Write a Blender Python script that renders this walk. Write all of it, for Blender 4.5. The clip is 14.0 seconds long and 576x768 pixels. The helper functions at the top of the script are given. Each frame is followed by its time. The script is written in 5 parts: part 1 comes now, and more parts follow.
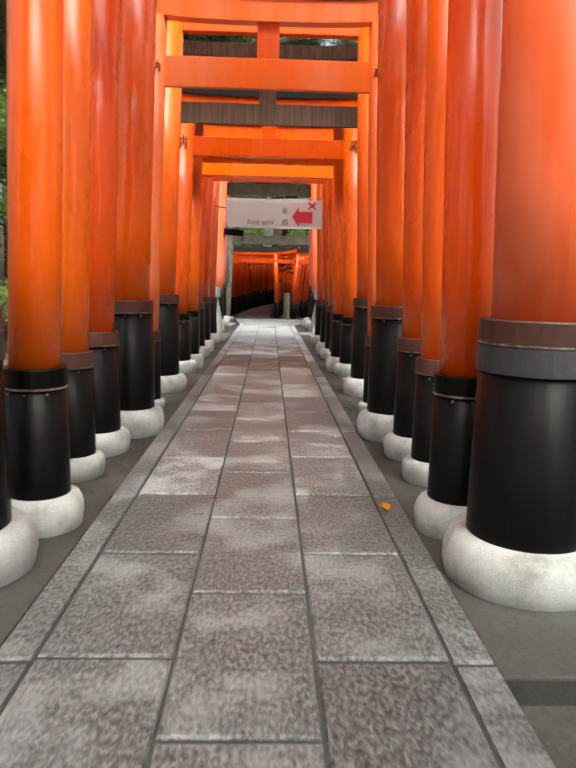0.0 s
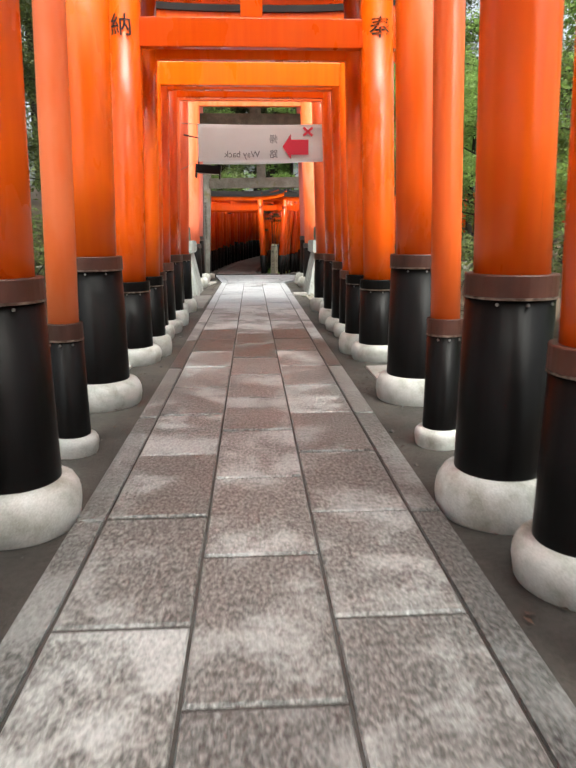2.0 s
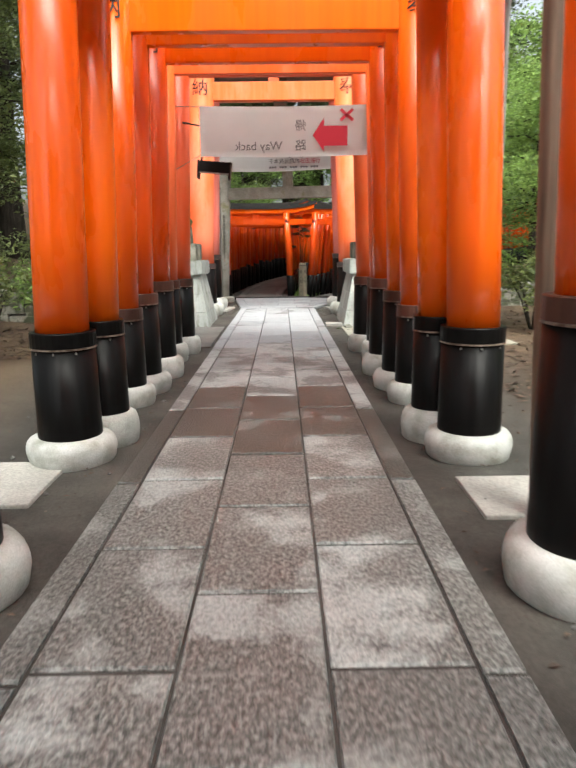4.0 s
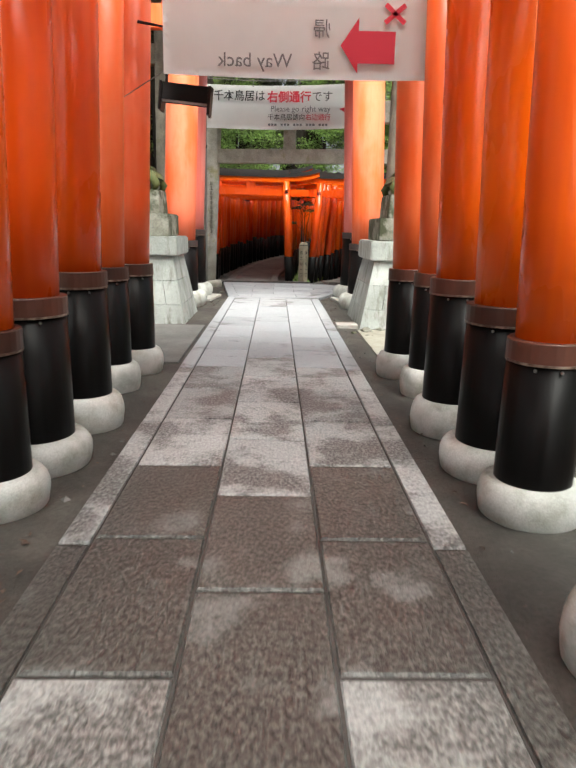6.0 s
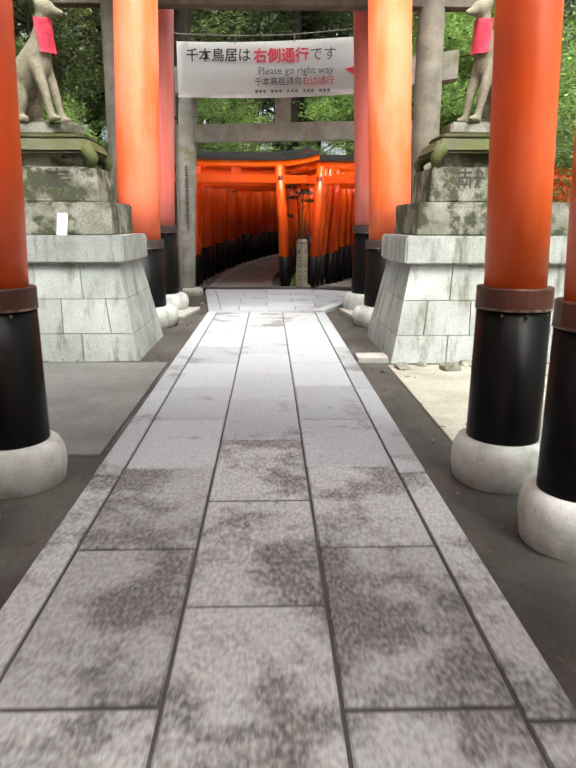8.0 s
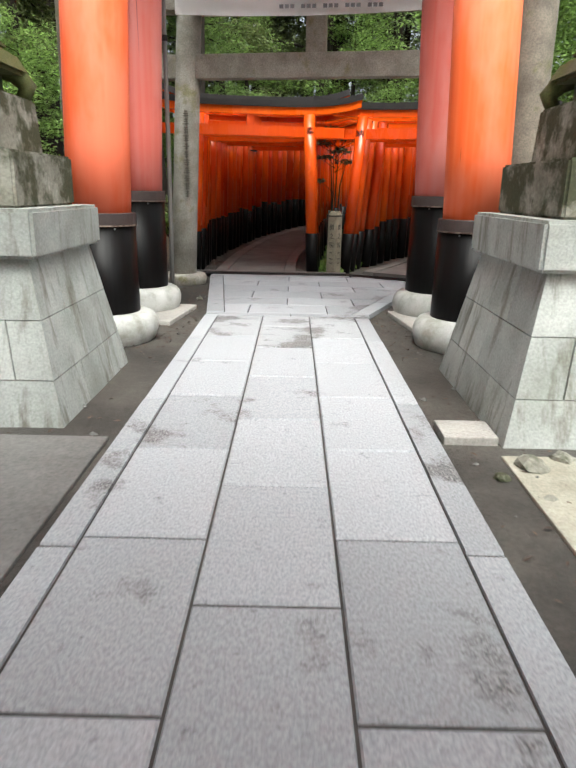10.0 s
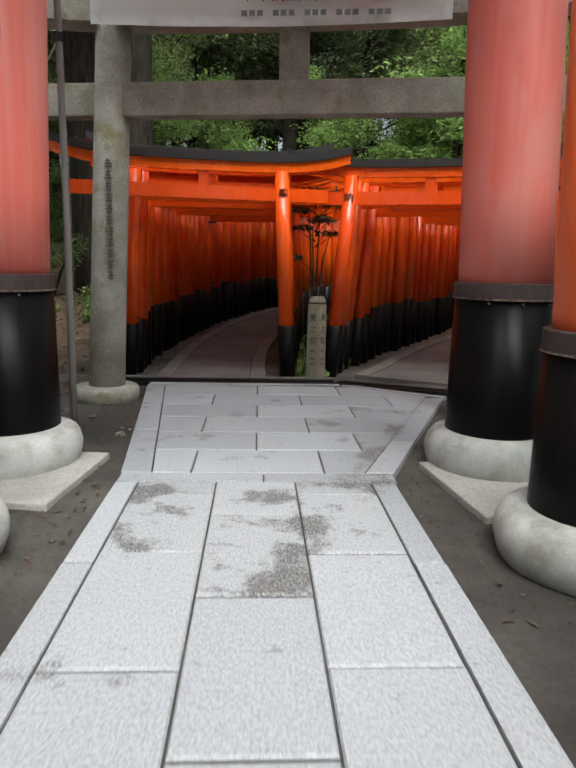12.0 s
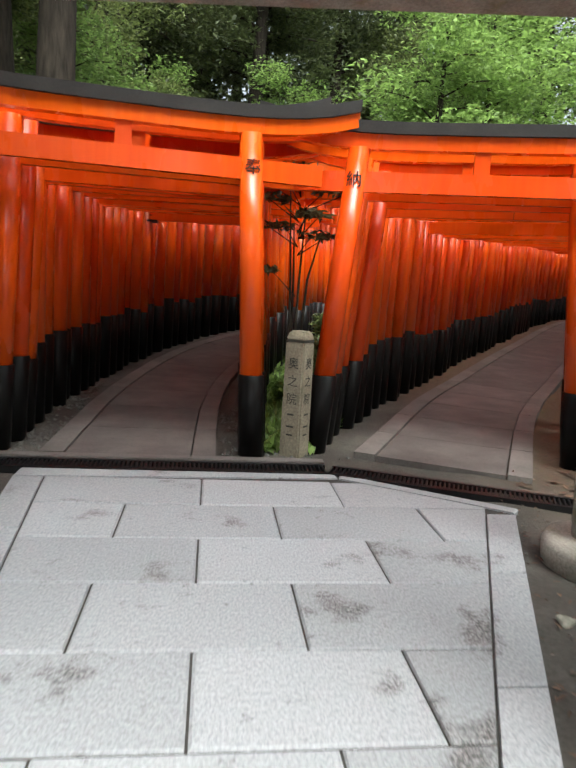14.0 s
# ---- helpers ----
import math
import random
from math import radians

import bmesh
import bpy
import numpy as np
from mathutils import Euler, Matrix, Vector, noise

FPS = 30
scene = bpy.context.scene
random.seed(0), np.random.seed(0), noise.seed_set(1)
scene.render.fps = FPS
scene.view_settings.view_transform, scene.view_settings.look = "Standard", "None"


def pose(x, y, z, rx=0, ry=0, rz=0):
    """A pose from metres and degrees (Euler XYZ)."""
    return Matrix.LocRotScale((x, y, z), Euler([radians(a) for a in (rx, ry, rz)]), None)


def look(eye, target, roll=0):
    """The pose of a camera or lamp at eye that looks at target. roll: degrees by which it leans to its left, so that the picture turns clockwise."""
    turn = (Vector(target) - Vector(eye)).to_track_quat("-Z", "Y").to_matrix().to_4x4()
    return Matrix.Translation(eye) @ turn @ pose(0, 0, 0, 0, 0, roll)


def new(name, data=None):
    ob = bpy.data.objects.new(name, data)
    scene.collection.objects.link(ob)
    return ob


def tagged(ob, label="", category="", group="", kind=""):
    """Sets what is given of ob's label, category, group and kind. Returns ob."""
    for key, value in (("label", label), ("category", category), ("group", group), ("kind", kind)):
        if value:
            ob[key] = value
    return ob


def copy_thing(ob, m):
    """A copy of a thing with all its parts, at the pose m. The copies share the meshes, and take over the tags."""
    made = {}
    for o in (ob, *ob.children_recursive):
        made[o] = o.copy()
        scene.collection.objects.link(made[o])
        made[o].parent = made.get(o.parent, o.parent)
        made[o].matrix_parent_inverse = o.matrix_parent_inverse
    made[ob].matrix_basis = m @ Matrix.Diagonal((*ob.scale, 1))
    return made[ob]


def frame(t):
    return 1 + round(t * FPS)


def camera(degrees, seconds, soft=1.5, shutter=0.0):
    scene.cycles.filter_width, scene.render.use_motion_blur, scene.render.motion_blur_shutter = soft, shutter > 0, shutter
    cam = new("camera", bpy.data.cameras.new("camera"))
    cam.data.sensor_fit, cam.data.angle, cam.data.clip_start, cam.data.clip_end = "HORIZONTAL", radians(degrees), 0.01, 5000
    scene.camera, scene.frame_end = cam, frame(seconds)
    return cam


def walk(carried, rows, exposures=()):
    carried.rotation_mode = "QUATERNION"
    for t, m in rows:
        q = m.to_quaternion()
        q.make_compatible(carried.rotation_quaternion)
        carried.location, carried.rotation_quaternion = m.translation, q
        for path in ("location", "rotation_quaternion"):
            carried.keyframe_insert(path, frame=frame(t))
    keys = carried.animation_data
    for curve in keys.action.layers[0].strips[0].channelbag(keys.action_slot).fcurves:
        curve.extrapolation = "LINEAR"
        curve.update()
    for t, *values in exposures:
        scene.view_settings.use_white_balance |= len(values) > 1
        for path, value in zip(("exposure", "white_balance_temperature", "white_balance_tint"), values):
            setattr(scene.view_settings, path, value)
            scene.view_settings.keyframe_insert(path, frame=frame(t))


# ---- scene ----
cam = camera(48.3, 14.0, soft=2.0, shutter=0.3)
PATH = [
    (0, (0.065, -0.018, 1.314), (0.128, 1.957, 1.008), 1.3),
    (0.5, (0.057, 0.699, 1.284), (0.158, 2.66, 0.903), -0.5),
    (1, (0.031, 1.351, 1.304), (-0.016, 3.295, 0.835), 1.2),
    (1.5, (-0.029, 2.046, 1.321), (0.112, 3.994, 0.888), -0.5),
    (2, (-0.017, 2.77, 1.328), (0.088, 4.715, 0.873), -0.3),
    (2.5, (-0.015, 3.544, 1.328), (0.096, 5.496, 0.908), -0.9),
    (3, (0.032, 4.257, 1.315), (0.071, 6.201, 0.847), -0.6),
    (3.5, (0.081, 4.91, 1.33), (0.201, 6.87, 0.951), -1.6),
    (4, (0.113, 5.618, 1.337), (0.128, 7.576, 0.932), -0.7),
    (4.2, (0.1, 5.96, 1.288), (0.079, 7.917, 0.873), -0.2),
    (6.5, (0.037, 9.21, 1.344), (0.099, 11.151, 0.868), 1.2),
    (7, (0.042, 10.001, 1.3), (0.109, 11.945, 0.836), -0.0),
    (7.5, (0.039, 10.695, 1.278), (0.041, 12.625, 0.751), 0.9),
    (8, (0.055, 11.385, 1.289), (0.111, 13.325, 0.806), 0.1),
    (8.2, (0.075, 11.683, 1.329), (0.099, 13.622, 0.838), -0.6),
    (10.5, (0.053, 14.945, 1.306), (0.055, 16.857, 0.721), 1.6),
    (11, (0.027, 15.655, 1.326), (0.117, 17.583, 0.804), 0.8),
    (11.5, (0.029, 16.407, 1.309), (0.11, 18.328, 0.758), 1.1),
    (12, (-0.003, 17.202, 1.352), (0.095, 19.167, 0.991), 1.2),
    (12.5, (-0.013, 17.952, 1.355), (0.045, 19.917, 0.984), 1.1),
    (13, (-0.004, 18.644, 1.37), (0.102, 20.608, 1.011), 1.0),
    (13.2, (0.03, 19.024, 1.31), (0.196, 20.987, 0.968), 1.0),
    (13.5, (0.045, 19.41, 1.368), (0.221, 21.376, 1.049), 1.9),
    (14, (0.028, 20.146, 1.347), (0.272, 22.107, 1.042), 3.4),
]
walk(cam, [(t, look(eye, target, roll)) for t, eye, target, roll in PATH],
     exposures=[(0.0, 1.15, 6450, 3), (1.0, 1.22, 6450, 4), (2.5, 1.45, 6450, 3), (4.2, 1.38, 6450, 3), (6.5, 1.4, 6450, 3), (8.0, 1.5, 6400, 4), (10.5, 1.12, 6250, 4), (11.5, 0.84, 6150, 4), (12.5, 0.79, 6200, 4), (13.5, 1.2, 6250, 3), (14.0, 1.5, 6250, 2)])

# ---- sky and sun: soft daylight under a bright, hazy sky ----
world = bpy.data.worlds.new("World")
scene.world = world
world.use_nodes = True
wn = world.node_tree.nodes
sky = wn.new("ShaderNodeTexSky")
sky.sky_type = "NISHITA"
sky.sun_disc = False
sky.sun_elevation = radians(60)
sky.sun_rotation = radians(167)
sky.air_density, sky.dust_density, sky.ozone_density = 1.0, 8.0, 1.0
wn["Background"].inputs["Strength"].default_value = 0.15
pale = wn.new("ShaderNodeHueSaturation")
pale.inputs["Saturation"].default_value = 0.35
world.node_tree.links.new(sky.outputs[0], pale.inputs["Color"])
world.node_tree.links.new(pale.outputs[0], wn["Background"].inputs["Color"])
sun = new("sun", bpy.data.lights.new("sun", "SUN"))
sun.data.energy, sun.data.angle, sun.data.color = 0.92, radians(45), (1.0, 0.96, 0.9)
sun.matrix_world = look((0, 0, 30), (-3.9, 16.9, 0))


# ---- materials ----
def ramp(nt, fac, stops):
    n = nt.nodes.new("ShaderNodeValToRGB")
    el = n.color_ramp.elements
    while len(el) < len(stops):
        el.new(0.5)
    for e, (p, c) in zip(el, stops):
        e.position, e.color = p, (*c, 1)
    nt.links.new(fac, n.inputs[0])
    return n.outputs[0]


def noise_tex(nt, vec, scale, detail=4.0, rough=0.55):
    n = nt.nodes.new("ShaderNodeTexNoise")
    n.inputs["Scale"].default_value = scale
    n.inputs["Detail"].default_value = detail
    n.inputs["Roughness"].default_value = rough
    if vec is not None:
        nt.links.new(vec, n.inputs["Vector"])
    return n.outputs[0]


def coords(nt, stretch=(1, 1, 1)):
    """World-sized coordinates."""
    geo = nt.nodes.new("ShaderNodeNewGeometry")
    m = nt.nodes.new("ShaderNodeVectorMath")
    m.operation = "MULTIPLY"
    m.inputs[1].default_value = stretch
    nt.links.new(geo.outputs["Position"], m.inputs[0])
    return m.outputs[0]


def mixc(nt, fac, a, b, kind="MIX"):
    m = nt.nodes.new("ShaderNodeMix")
    m.data_type, m.blend_type = "RGBA", kind
    for sock, v in ((m.inputs[0], fac), (m.inputs[6], a), (m.inputs[7], b)):
        if hasattr(v, "is_linked"):
            nt.links.new(v, sock)
        elif isinstance(v, tuple):
            sock.default_value = (*v, 1)
        else:
            sock.default_value = v
    return m.outputs[2]


def rand(nt, low=0.0, high=1.0):
    info = nt.nodes.new("ShaderNodeObjectInfo")
    r = nt.nodes.new("ShaderNodeMapRange")
    r.inputs[3].default_value, r.inputs[4].default_value = low, high
    nt.links.new(info.outputs["Random"], r.inputs[0])
    return r.outputs[0]


def val(nt, hue=0.5, sat=1.0, value=1.0, color=None):
    h = nt.nodes.new("ShaderNodeHueSaturation")
    for k, v in (("Hue", hue), ("Saturation", sat), ("Value", value)):
        if hasattr(v, "is_linked"):
            nt.links.new(v, h.inputs[k])
        else:
            h.inputs[k].default_value = v
    nt.links.new(color, h.inputs["Color"])
    return h.outputs[0]


def material(name, rough=0.6, metal=0.0, coat=0.0, spec=0.5):
    m = bpy.data.materials.new(name)
    m.use_nodes = True
    b = m.node_tree.nodes["Principled BSDF"]
    b.inputs["Roughness"].default_value = rough
    b.inputs["Metallic"].default_value = metal
    b.inputs["Coat Weight"].default_value = coat
    b.inputs["Coat Roughness"].default_value = 0.15
    b.inputs["Specular IOR Level"].default_value = spec
    return m, m.node_tree, b


def bump(nt, b, height, strength=0.3, dist=0.01):
    n = nt.nodes.new("ShaderNodeBump")
    n.inputs["Strength"].default_value = strength
    n.inputs["Distance"].default_value = dist
    nt.links.new(height, n.inputs["Height"])
    nt.links.new(n.outputs[0], b.inputs["Normal"])


def setc(nt, b, c):
    if isinstance(c, tuple):
        b.inputs["Base Color"].default_value = (*c, 1)
    else:
        nt.links.new(c, b.inputs["Base Color"])


def speckled(name, dark, mid, light, fine=90.0, coarse=2.5, rough=0.6, b_str=0.3, b_dist=0.006, spread=(0.85, 1.15), spec=0.5):
    m, nt, b = material(name, rough, spec=spec)
    co = coords(nt)
    big = noise_tex(nt, co, coarse, 5, 0.6)
    small = noise_tex(nt, co, fine, 3, 0.6)
    base = ramp(nt, big, [(0.3, dark), (0.5, mid), (0.7, light)])
    grain = ramp(nt, small, [(0.3, (0.76, 0.76, 0.76)), (0.7, (1.16, 1.16, 1.16))])
    c = mixc(nt, 1.0, base, grain, "MULTIPLY")
    setc(nt, b, val(nt, value=rand(nt, *spread), color=c))
    bump(nt, b, small, b_str, b_dist)
    return m


def paint_vermilion(name, a, c2, fade, rough=0.25, coat=0.35, worn=0.62):
    """Glossy vermilion paint on round timber: faint vertical brush marks, chalky faded patches, a few chips."""
    m, nt, b = material(name, rough, coat=coat, spec=0.32)
    co = coords(nt, (22, 22, 0.5))
    co2 = coords(nt, (2.2, 2.2, 0.8))
    streak = noise_tex(nt, co, 1.0, 2, 0.4)
    patch = noise_tex(nt, co2, 1.0, 4, 0.6)
    base = ramp(nt, streak, [(0.3, a), (0.7, c2)])
    crack = noise_tex(nt, coords(nt, (26, 26, 0.28)), 1.0, 2, 0.4)
    base = mixc(nt, ramp(nt, crack, [(0.77, (0, 0, 0)), (0.785, (0.7, 0.7, 0.7))]), base, (0.16, 0.03, 0.012))
    fac = ramp(nt, patch, [(worn, (0, 0, 0)), (worn + 0.14, (0.5, 0.5, 0.5))])
    c = mixc(nt, fac, base, fade)
    setc(nt, b, val(nt, hue=rand(nt, 0.497, 0.507), value=rand(nt, 0.86, 1.08), color=c))
    r = nt.nodes.new("ShaderNodeMapRange")
    r.inputs[1].default_value, r.inputs[2].default_value = 0.35, 0.7
    r.inputs[3].default_value, r.inputs[4].default_value = rough * 0.75, rough * 1.6
    nt.links.new(patch, r.inputs[0])
    nt.links.new(r.outputs[0], b.inputs["Roughness"])
    bump(nt, b, streak, 0.03, 0.02)
    return m


M_VERM = paint_vermilion("vermilion_paint", (0.85, 0.096, 0.002), (0.89, 0.118, 0.003), (0.90, 0.17, 0.035), 0.27, 0.14, 0.64)
M_VERM_PALE = paint_vermilion("faded_vermilion_paint", (0.86, 0.112, 0.016), (0.88, 0.135, 0.028), (0.88, 0.23, 0.11), 0.38, 0.15, 0.48)
M_VERM_LIGHT = paint_vermilion("chalky_orange_paint", (0.86, 0.108, 0.028), (0.88, 0.14, 0.05), (0.88, 0.25, 0.16), 0.5, 0.0, 0.47)
# pinkish vermilion, made paler to carry the bright open light in its colour
M_VERM_PINK = paint_vermilion("light_lifted_pink_vermilion", (0.94, 0.22, 0.16), (0.95, 0.28, 0.22), (0.95, 0.42, 0.36), 0.42, 0.05, 0.5)
M_VERM_SMALL = paint_vermilion("tunnel_vermilion_paint", (0.85, 0.078, 0.004), (0.90, 0.10, 0.006), (0.90, 0.20, 0.07), 0.26, 0.35, 0.62)

M_BLACK, nt, b = material("black_lacquer", 0.33, spec=0.11)
n1 = noise_tex(nt, coords(nt, (30, 30, 1)), 1.0, 3)
n2 = noise_tex(nt, coords(nt, (3, 3, 3)), 1.0, 5)
setc(nt, b, mixc(nt, ramp(nt, n2, [(0.55, (0, 0, 0)), (0.8, (0.6, 0.6, 0.6))]), ramp(nt, n1, [(0.3, (0.0035, 0.003, 0.003)), (0.7, (0.006, 0.0055, 0.0055))]), (0.010, 0.009, 0.0085)))
bump(nt, b, n1, 0.12, 0.01)

M_COLLAR, nt, b = material("brown_collar_paint", 0.45)
n1 = noise_tex(nt, coords(nt, (6, 6, 3)), 1.0, 5)
setc(nt, b, val(nt, value=rand(nt, 0.45, 1.2), color=ramp(nt, n1, [(0.3, (0.065, 0.022, 0.014)), (0.7, (0.13, 0.045, 0.028))])))

M_COLLAR_DARK = speckled("dark_umber_collar_paint", (0.035, 0.024, 0.023), (0.05, 0.035, 0.033), (0.07, 0.05, 0.047), rough=0.5)
M_LIP, nt, b = material("worn_lip_metal", 0.5, 0.3)
setc(nt, b, ramp(nt, noise_tex(nt, coords(nt), 25, 3), [(0.4, (0.09, 0.055, 0.04)), (0.65, (0.30, 0.24, 0.20))]))
M_BAND = speckled("grey_band_paint", (0.028, 0.028, 0.031), (0.04, 0.04, 0.045), (0.055, 0.055, 0.06), rough=0.4)
M_KASAGI = speckled("black_roof_board", (0.014, 0.013, 0.014), (0.022, 0.02, 0.02), (0.035, 0.032, 0.03), rough=0.55)
M_OLDWOOD, nt, b = material("weathered_timber", 0.7)
n1 = noise_tex(nt, coords(nt, (30, 30, 1.2)), 1.0, 4)
setc(nt, b, ramp(nt, n1, [(0.3, (0.09, 0.055, 0.035)), (0.7, (0.20, 0.135, 0.09))]))
bump(nt, b, n1, 0.3, 0.01)


def stone_round():
    m, nt, b = material("pale_round_granite", 0.62)
    co = coords(nt)
    n_big = noise_tex(nt, co, 5, 5, 0.6)
    n_fine = noise_tex(nt, co, 120, 2)
    c = ramp(nt, n_big, [(0.32, (0.34, 0.34, 0.29)), (0.5, (0.55, 0.56, 0.53)), (0.7, (0.66, 0.67, 0.65))])
    green = ramp(nt, noise_tex(nt, co, 3.1, 4), [(0.6, (0, 0, 0)), (0.8, (0.5, 0.5, 0.5))])
    c = mixc(nt, green, c, (0.26, 0.31, 0.24))
    c = mixc(nt, 1.0, c, ramp(nt, n_fine, [(0.3, (0.82, 0.82, 0.82)), (0.7, (1.1, 1.1, 1.1))]), "MULTIPLY")
    setc(nt, b, val(nt, value=rand(nt, 0.78, 1.08), color=c))
    bump(nt, b, n_fine, 0.2, 0.004)
    return m


M_ROUND = stone_round()


def paving(name, dry, damp, dirt, patch_at, rough_dry, rough_damp, edge, rub=0.26, cut=1.0, vary=0.04):
    """Bush-hammered granite slabs: pale worn skin, darker damp areas with a clear outline, small spots."""
    m, nt, b = material(name, rough_dry)
    co = coords(nt)
    fine = noise_tex(nt, coords(nt, (62 * cut, 34 * cut, 60)), 1.0, 3, 0.6)
    big = noise_tex(nt, co, 2.0, 7, 0.66)
    r = nt.nodes.new("ShaderNodeMath")
    r.operation = "ADD"
    nt.links.new(big, r.inputs[0])
    nt.links.new(rand(nt, -vary, vary), r.inputs[1])
    fac = ramp(nt, r.outputs[0], [(patch_at, (0, 0, 0)), (patch_at + edge, (1, 1, 1))])
    grain = ramp(nt, fine, [(0.34, (0.35, 0.35, 0.35)), (0.5, (0.95, 0.95, 0.95)), (0.66, (1.9, 1.9, 1.9))])
    soft = ramp(nt, fine, [(0.34, (1 - rub,) * 3), (0.66, (1 + rub,) * 3)])
    c = mixc(nt, fac, mixc(nt, 1.0, damp, grain, "MULTIPLY"), mixc(nt, 1.0, dry, soft, "MULTIPLY"))
    spots = ramp(nt, noise_tex(nt, co, 9.5, 6, 0.7), [(0.615, (0, 0, 0)), (0.72, (0.75, 0.75, 0.75))])
    c = mixc(nt, spots, c, dirt)
    setc(nt, b, val(nt, value=rand(nt, 0.86, 1.12), color=c))
    rr = nt.nodes.new("ShaderNodeMapRange")
    rr.inputs[3].default_value, rr.inputs[4].default_value = rough_damp, rough_dry
    nt.links.new(fac, rr.inputs[0])
    nt.links.new(rr.outputs[0], b.inputs["Roughness"])
    bump(nt, b, fine, 0.8 / cut ** 2, 0.012)
    return m


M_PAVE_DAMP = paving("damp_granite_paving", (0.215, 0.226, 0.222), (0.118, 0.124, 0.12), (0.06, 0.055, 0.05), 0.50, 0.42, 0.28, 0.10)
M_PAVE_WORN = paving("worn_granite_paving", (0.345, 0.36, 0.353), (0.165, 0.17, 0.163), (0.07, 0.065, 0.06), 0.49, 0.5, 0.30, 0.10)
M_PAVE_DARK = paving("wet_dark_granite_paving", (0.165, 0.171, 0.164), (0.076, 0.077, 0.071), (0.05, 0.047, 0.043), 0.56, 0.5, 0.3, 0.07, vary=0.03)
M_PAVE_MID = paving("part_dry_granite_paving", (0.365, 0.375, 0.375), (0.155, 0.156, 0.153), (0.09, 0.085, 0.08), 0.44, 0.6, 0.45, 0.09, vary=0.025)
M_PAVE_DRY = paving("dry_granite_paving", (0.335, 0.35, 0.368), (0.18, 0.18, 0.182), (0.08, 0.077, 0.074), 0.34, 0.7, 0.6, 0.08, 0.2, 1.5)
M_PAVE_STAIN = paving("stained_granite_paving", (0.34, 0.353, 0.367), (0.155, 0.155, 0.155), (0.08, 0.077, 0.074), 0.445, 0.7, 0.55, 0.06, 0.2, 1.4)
M_JOINT = speckled("dark_mortar", (0.03, 0.028, 0.025), (0.05, 0.047, 0.043), (0.07, 0.065, 0.06), rough=0.8)
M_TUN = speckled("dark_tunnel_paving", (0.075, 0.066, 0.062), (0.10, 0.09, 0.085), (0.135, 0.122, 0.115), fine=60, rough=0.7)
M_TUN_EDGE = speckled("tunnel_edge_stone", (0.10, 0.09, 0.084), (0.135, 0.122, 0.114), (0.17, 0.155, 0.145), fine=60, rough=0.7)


def streaked_ashlar():
    """Pale dressed stone with dark rain streaks and lichen."""
    m, nt, b = material("pale_ashlar", 0.75)
    co = coords(nt)
    fine = noise_tex(nt, co, 70, 3)
    c = ramp(nt, noise_tex(nt, co, 3, 5), [(0.3, (0.27, 0.29, 0.26)), (0.5, (0.35, 0.37, 0.35)), (0.7, (0.42, 0.44, 0.42))])
    run = noise_tex(nt, coords(nt, (9, 9, 1.1)), 1.0, 5, 0.65)
    c = mixc(nt, ramp(nt, run, [(0.52, (0, 0, 0)), (0.68, (0.8, 0.8, 0.8))]), c, (0.12, 0.115, 0.08))
    c = mixc(nt, 1.0, c, ramp(nt, fine, [(0.3, (0.8, 0.8, 0.8)), (0.7, (1.12, 1.12, 1.12))]), "MULTIPLY")
    setc(nt, b, val(nt, value=rand(nt, 0.85, 1.12), color=c))
    bump(nt, b, fine, 0.4, 0.006)
    return m


M_ASHLAR = streaked_ashlar()


def mossy(name, stone_a, stone_b, moss, at, fine=50):
    m, nt, b = material(name, 0.8)
    co = coords(nt)
    n_f = noise_tex(nt, co, fine, 4)
    c = ramp(nt, noise_tex(nt, co, 4, 5), [(0.35, stone_a), (0.65, stone_b)])
    g = ramp(nt, noise_tex(nt, co, 3.3, 6, 0.65), [(at, (0, 0, 0)), (at + 0.1, (1, 1, 1))])
    c = mixc(nt, g, c, moss)
    c = mixc(nt, 1.0, c, ramp(nt, n_f, [(0.3, (0.7, 0.7, 0.7)), (0.7, (1.2, 1.2, 1.2))]), "MULTIPLY")
    setc(nt, b, c)
    bump(nt, b, n_f, 0.4, 0.01)
    return m


M_MOSSY = mossy("mossy_stone", (0.17, 0.165, 0.13), (0.32, 0.315, 0.27), (0.05, 0.055, 0.026), 0.455)
M_MOSS = mossy("thick_moss", (0.06, 0.058, 0.03), (0.11, 0.105, 0.055), (0.07, 0.078, 0.018), 0.42, 90)
M_FOX = mossy("weathered_fox_stone", (0.16, 0.14, 0.095), (0.27, 0.24, 0.17), (0.10, 0.10, 0.055), 0.56)
M_STONE_TORII = mossy("lichen_grey_stone", (0.26, 0.245, 0.205), (0.40, 0.38, 0.335), (0.23, 0.215, 0.12), 0.58, 70)
M_STONE_BROWN = mossy("brown_weathered_stone", (0.10, 0.088, 0.068), (0.19, 0.165, 0.13), (0.12, 0.115, 0.06), 0.58, 70)
M_STONE_TAN = mossy("tan_marker_stone", (0.20, 0.175, 0.125), (0.31, 0.275, 0.205), (0.13, 0.125, 0.07), 0.60, 60)
M_BIB, nt, b = material("red_pink_cloth", 0.8)
setc(nt, b, ramp(nt, noise_tex(nt, coords(nt), 14, 3), [(0.3, (0.62, 0.03, 0.075)), (0.7, (0.80, 0.09, 0.15))]))
M_METAL, nt, b = material("dark_iron", 0.45, 0.8)
setc(nt, b, (0.03, 0.03, 0.032))
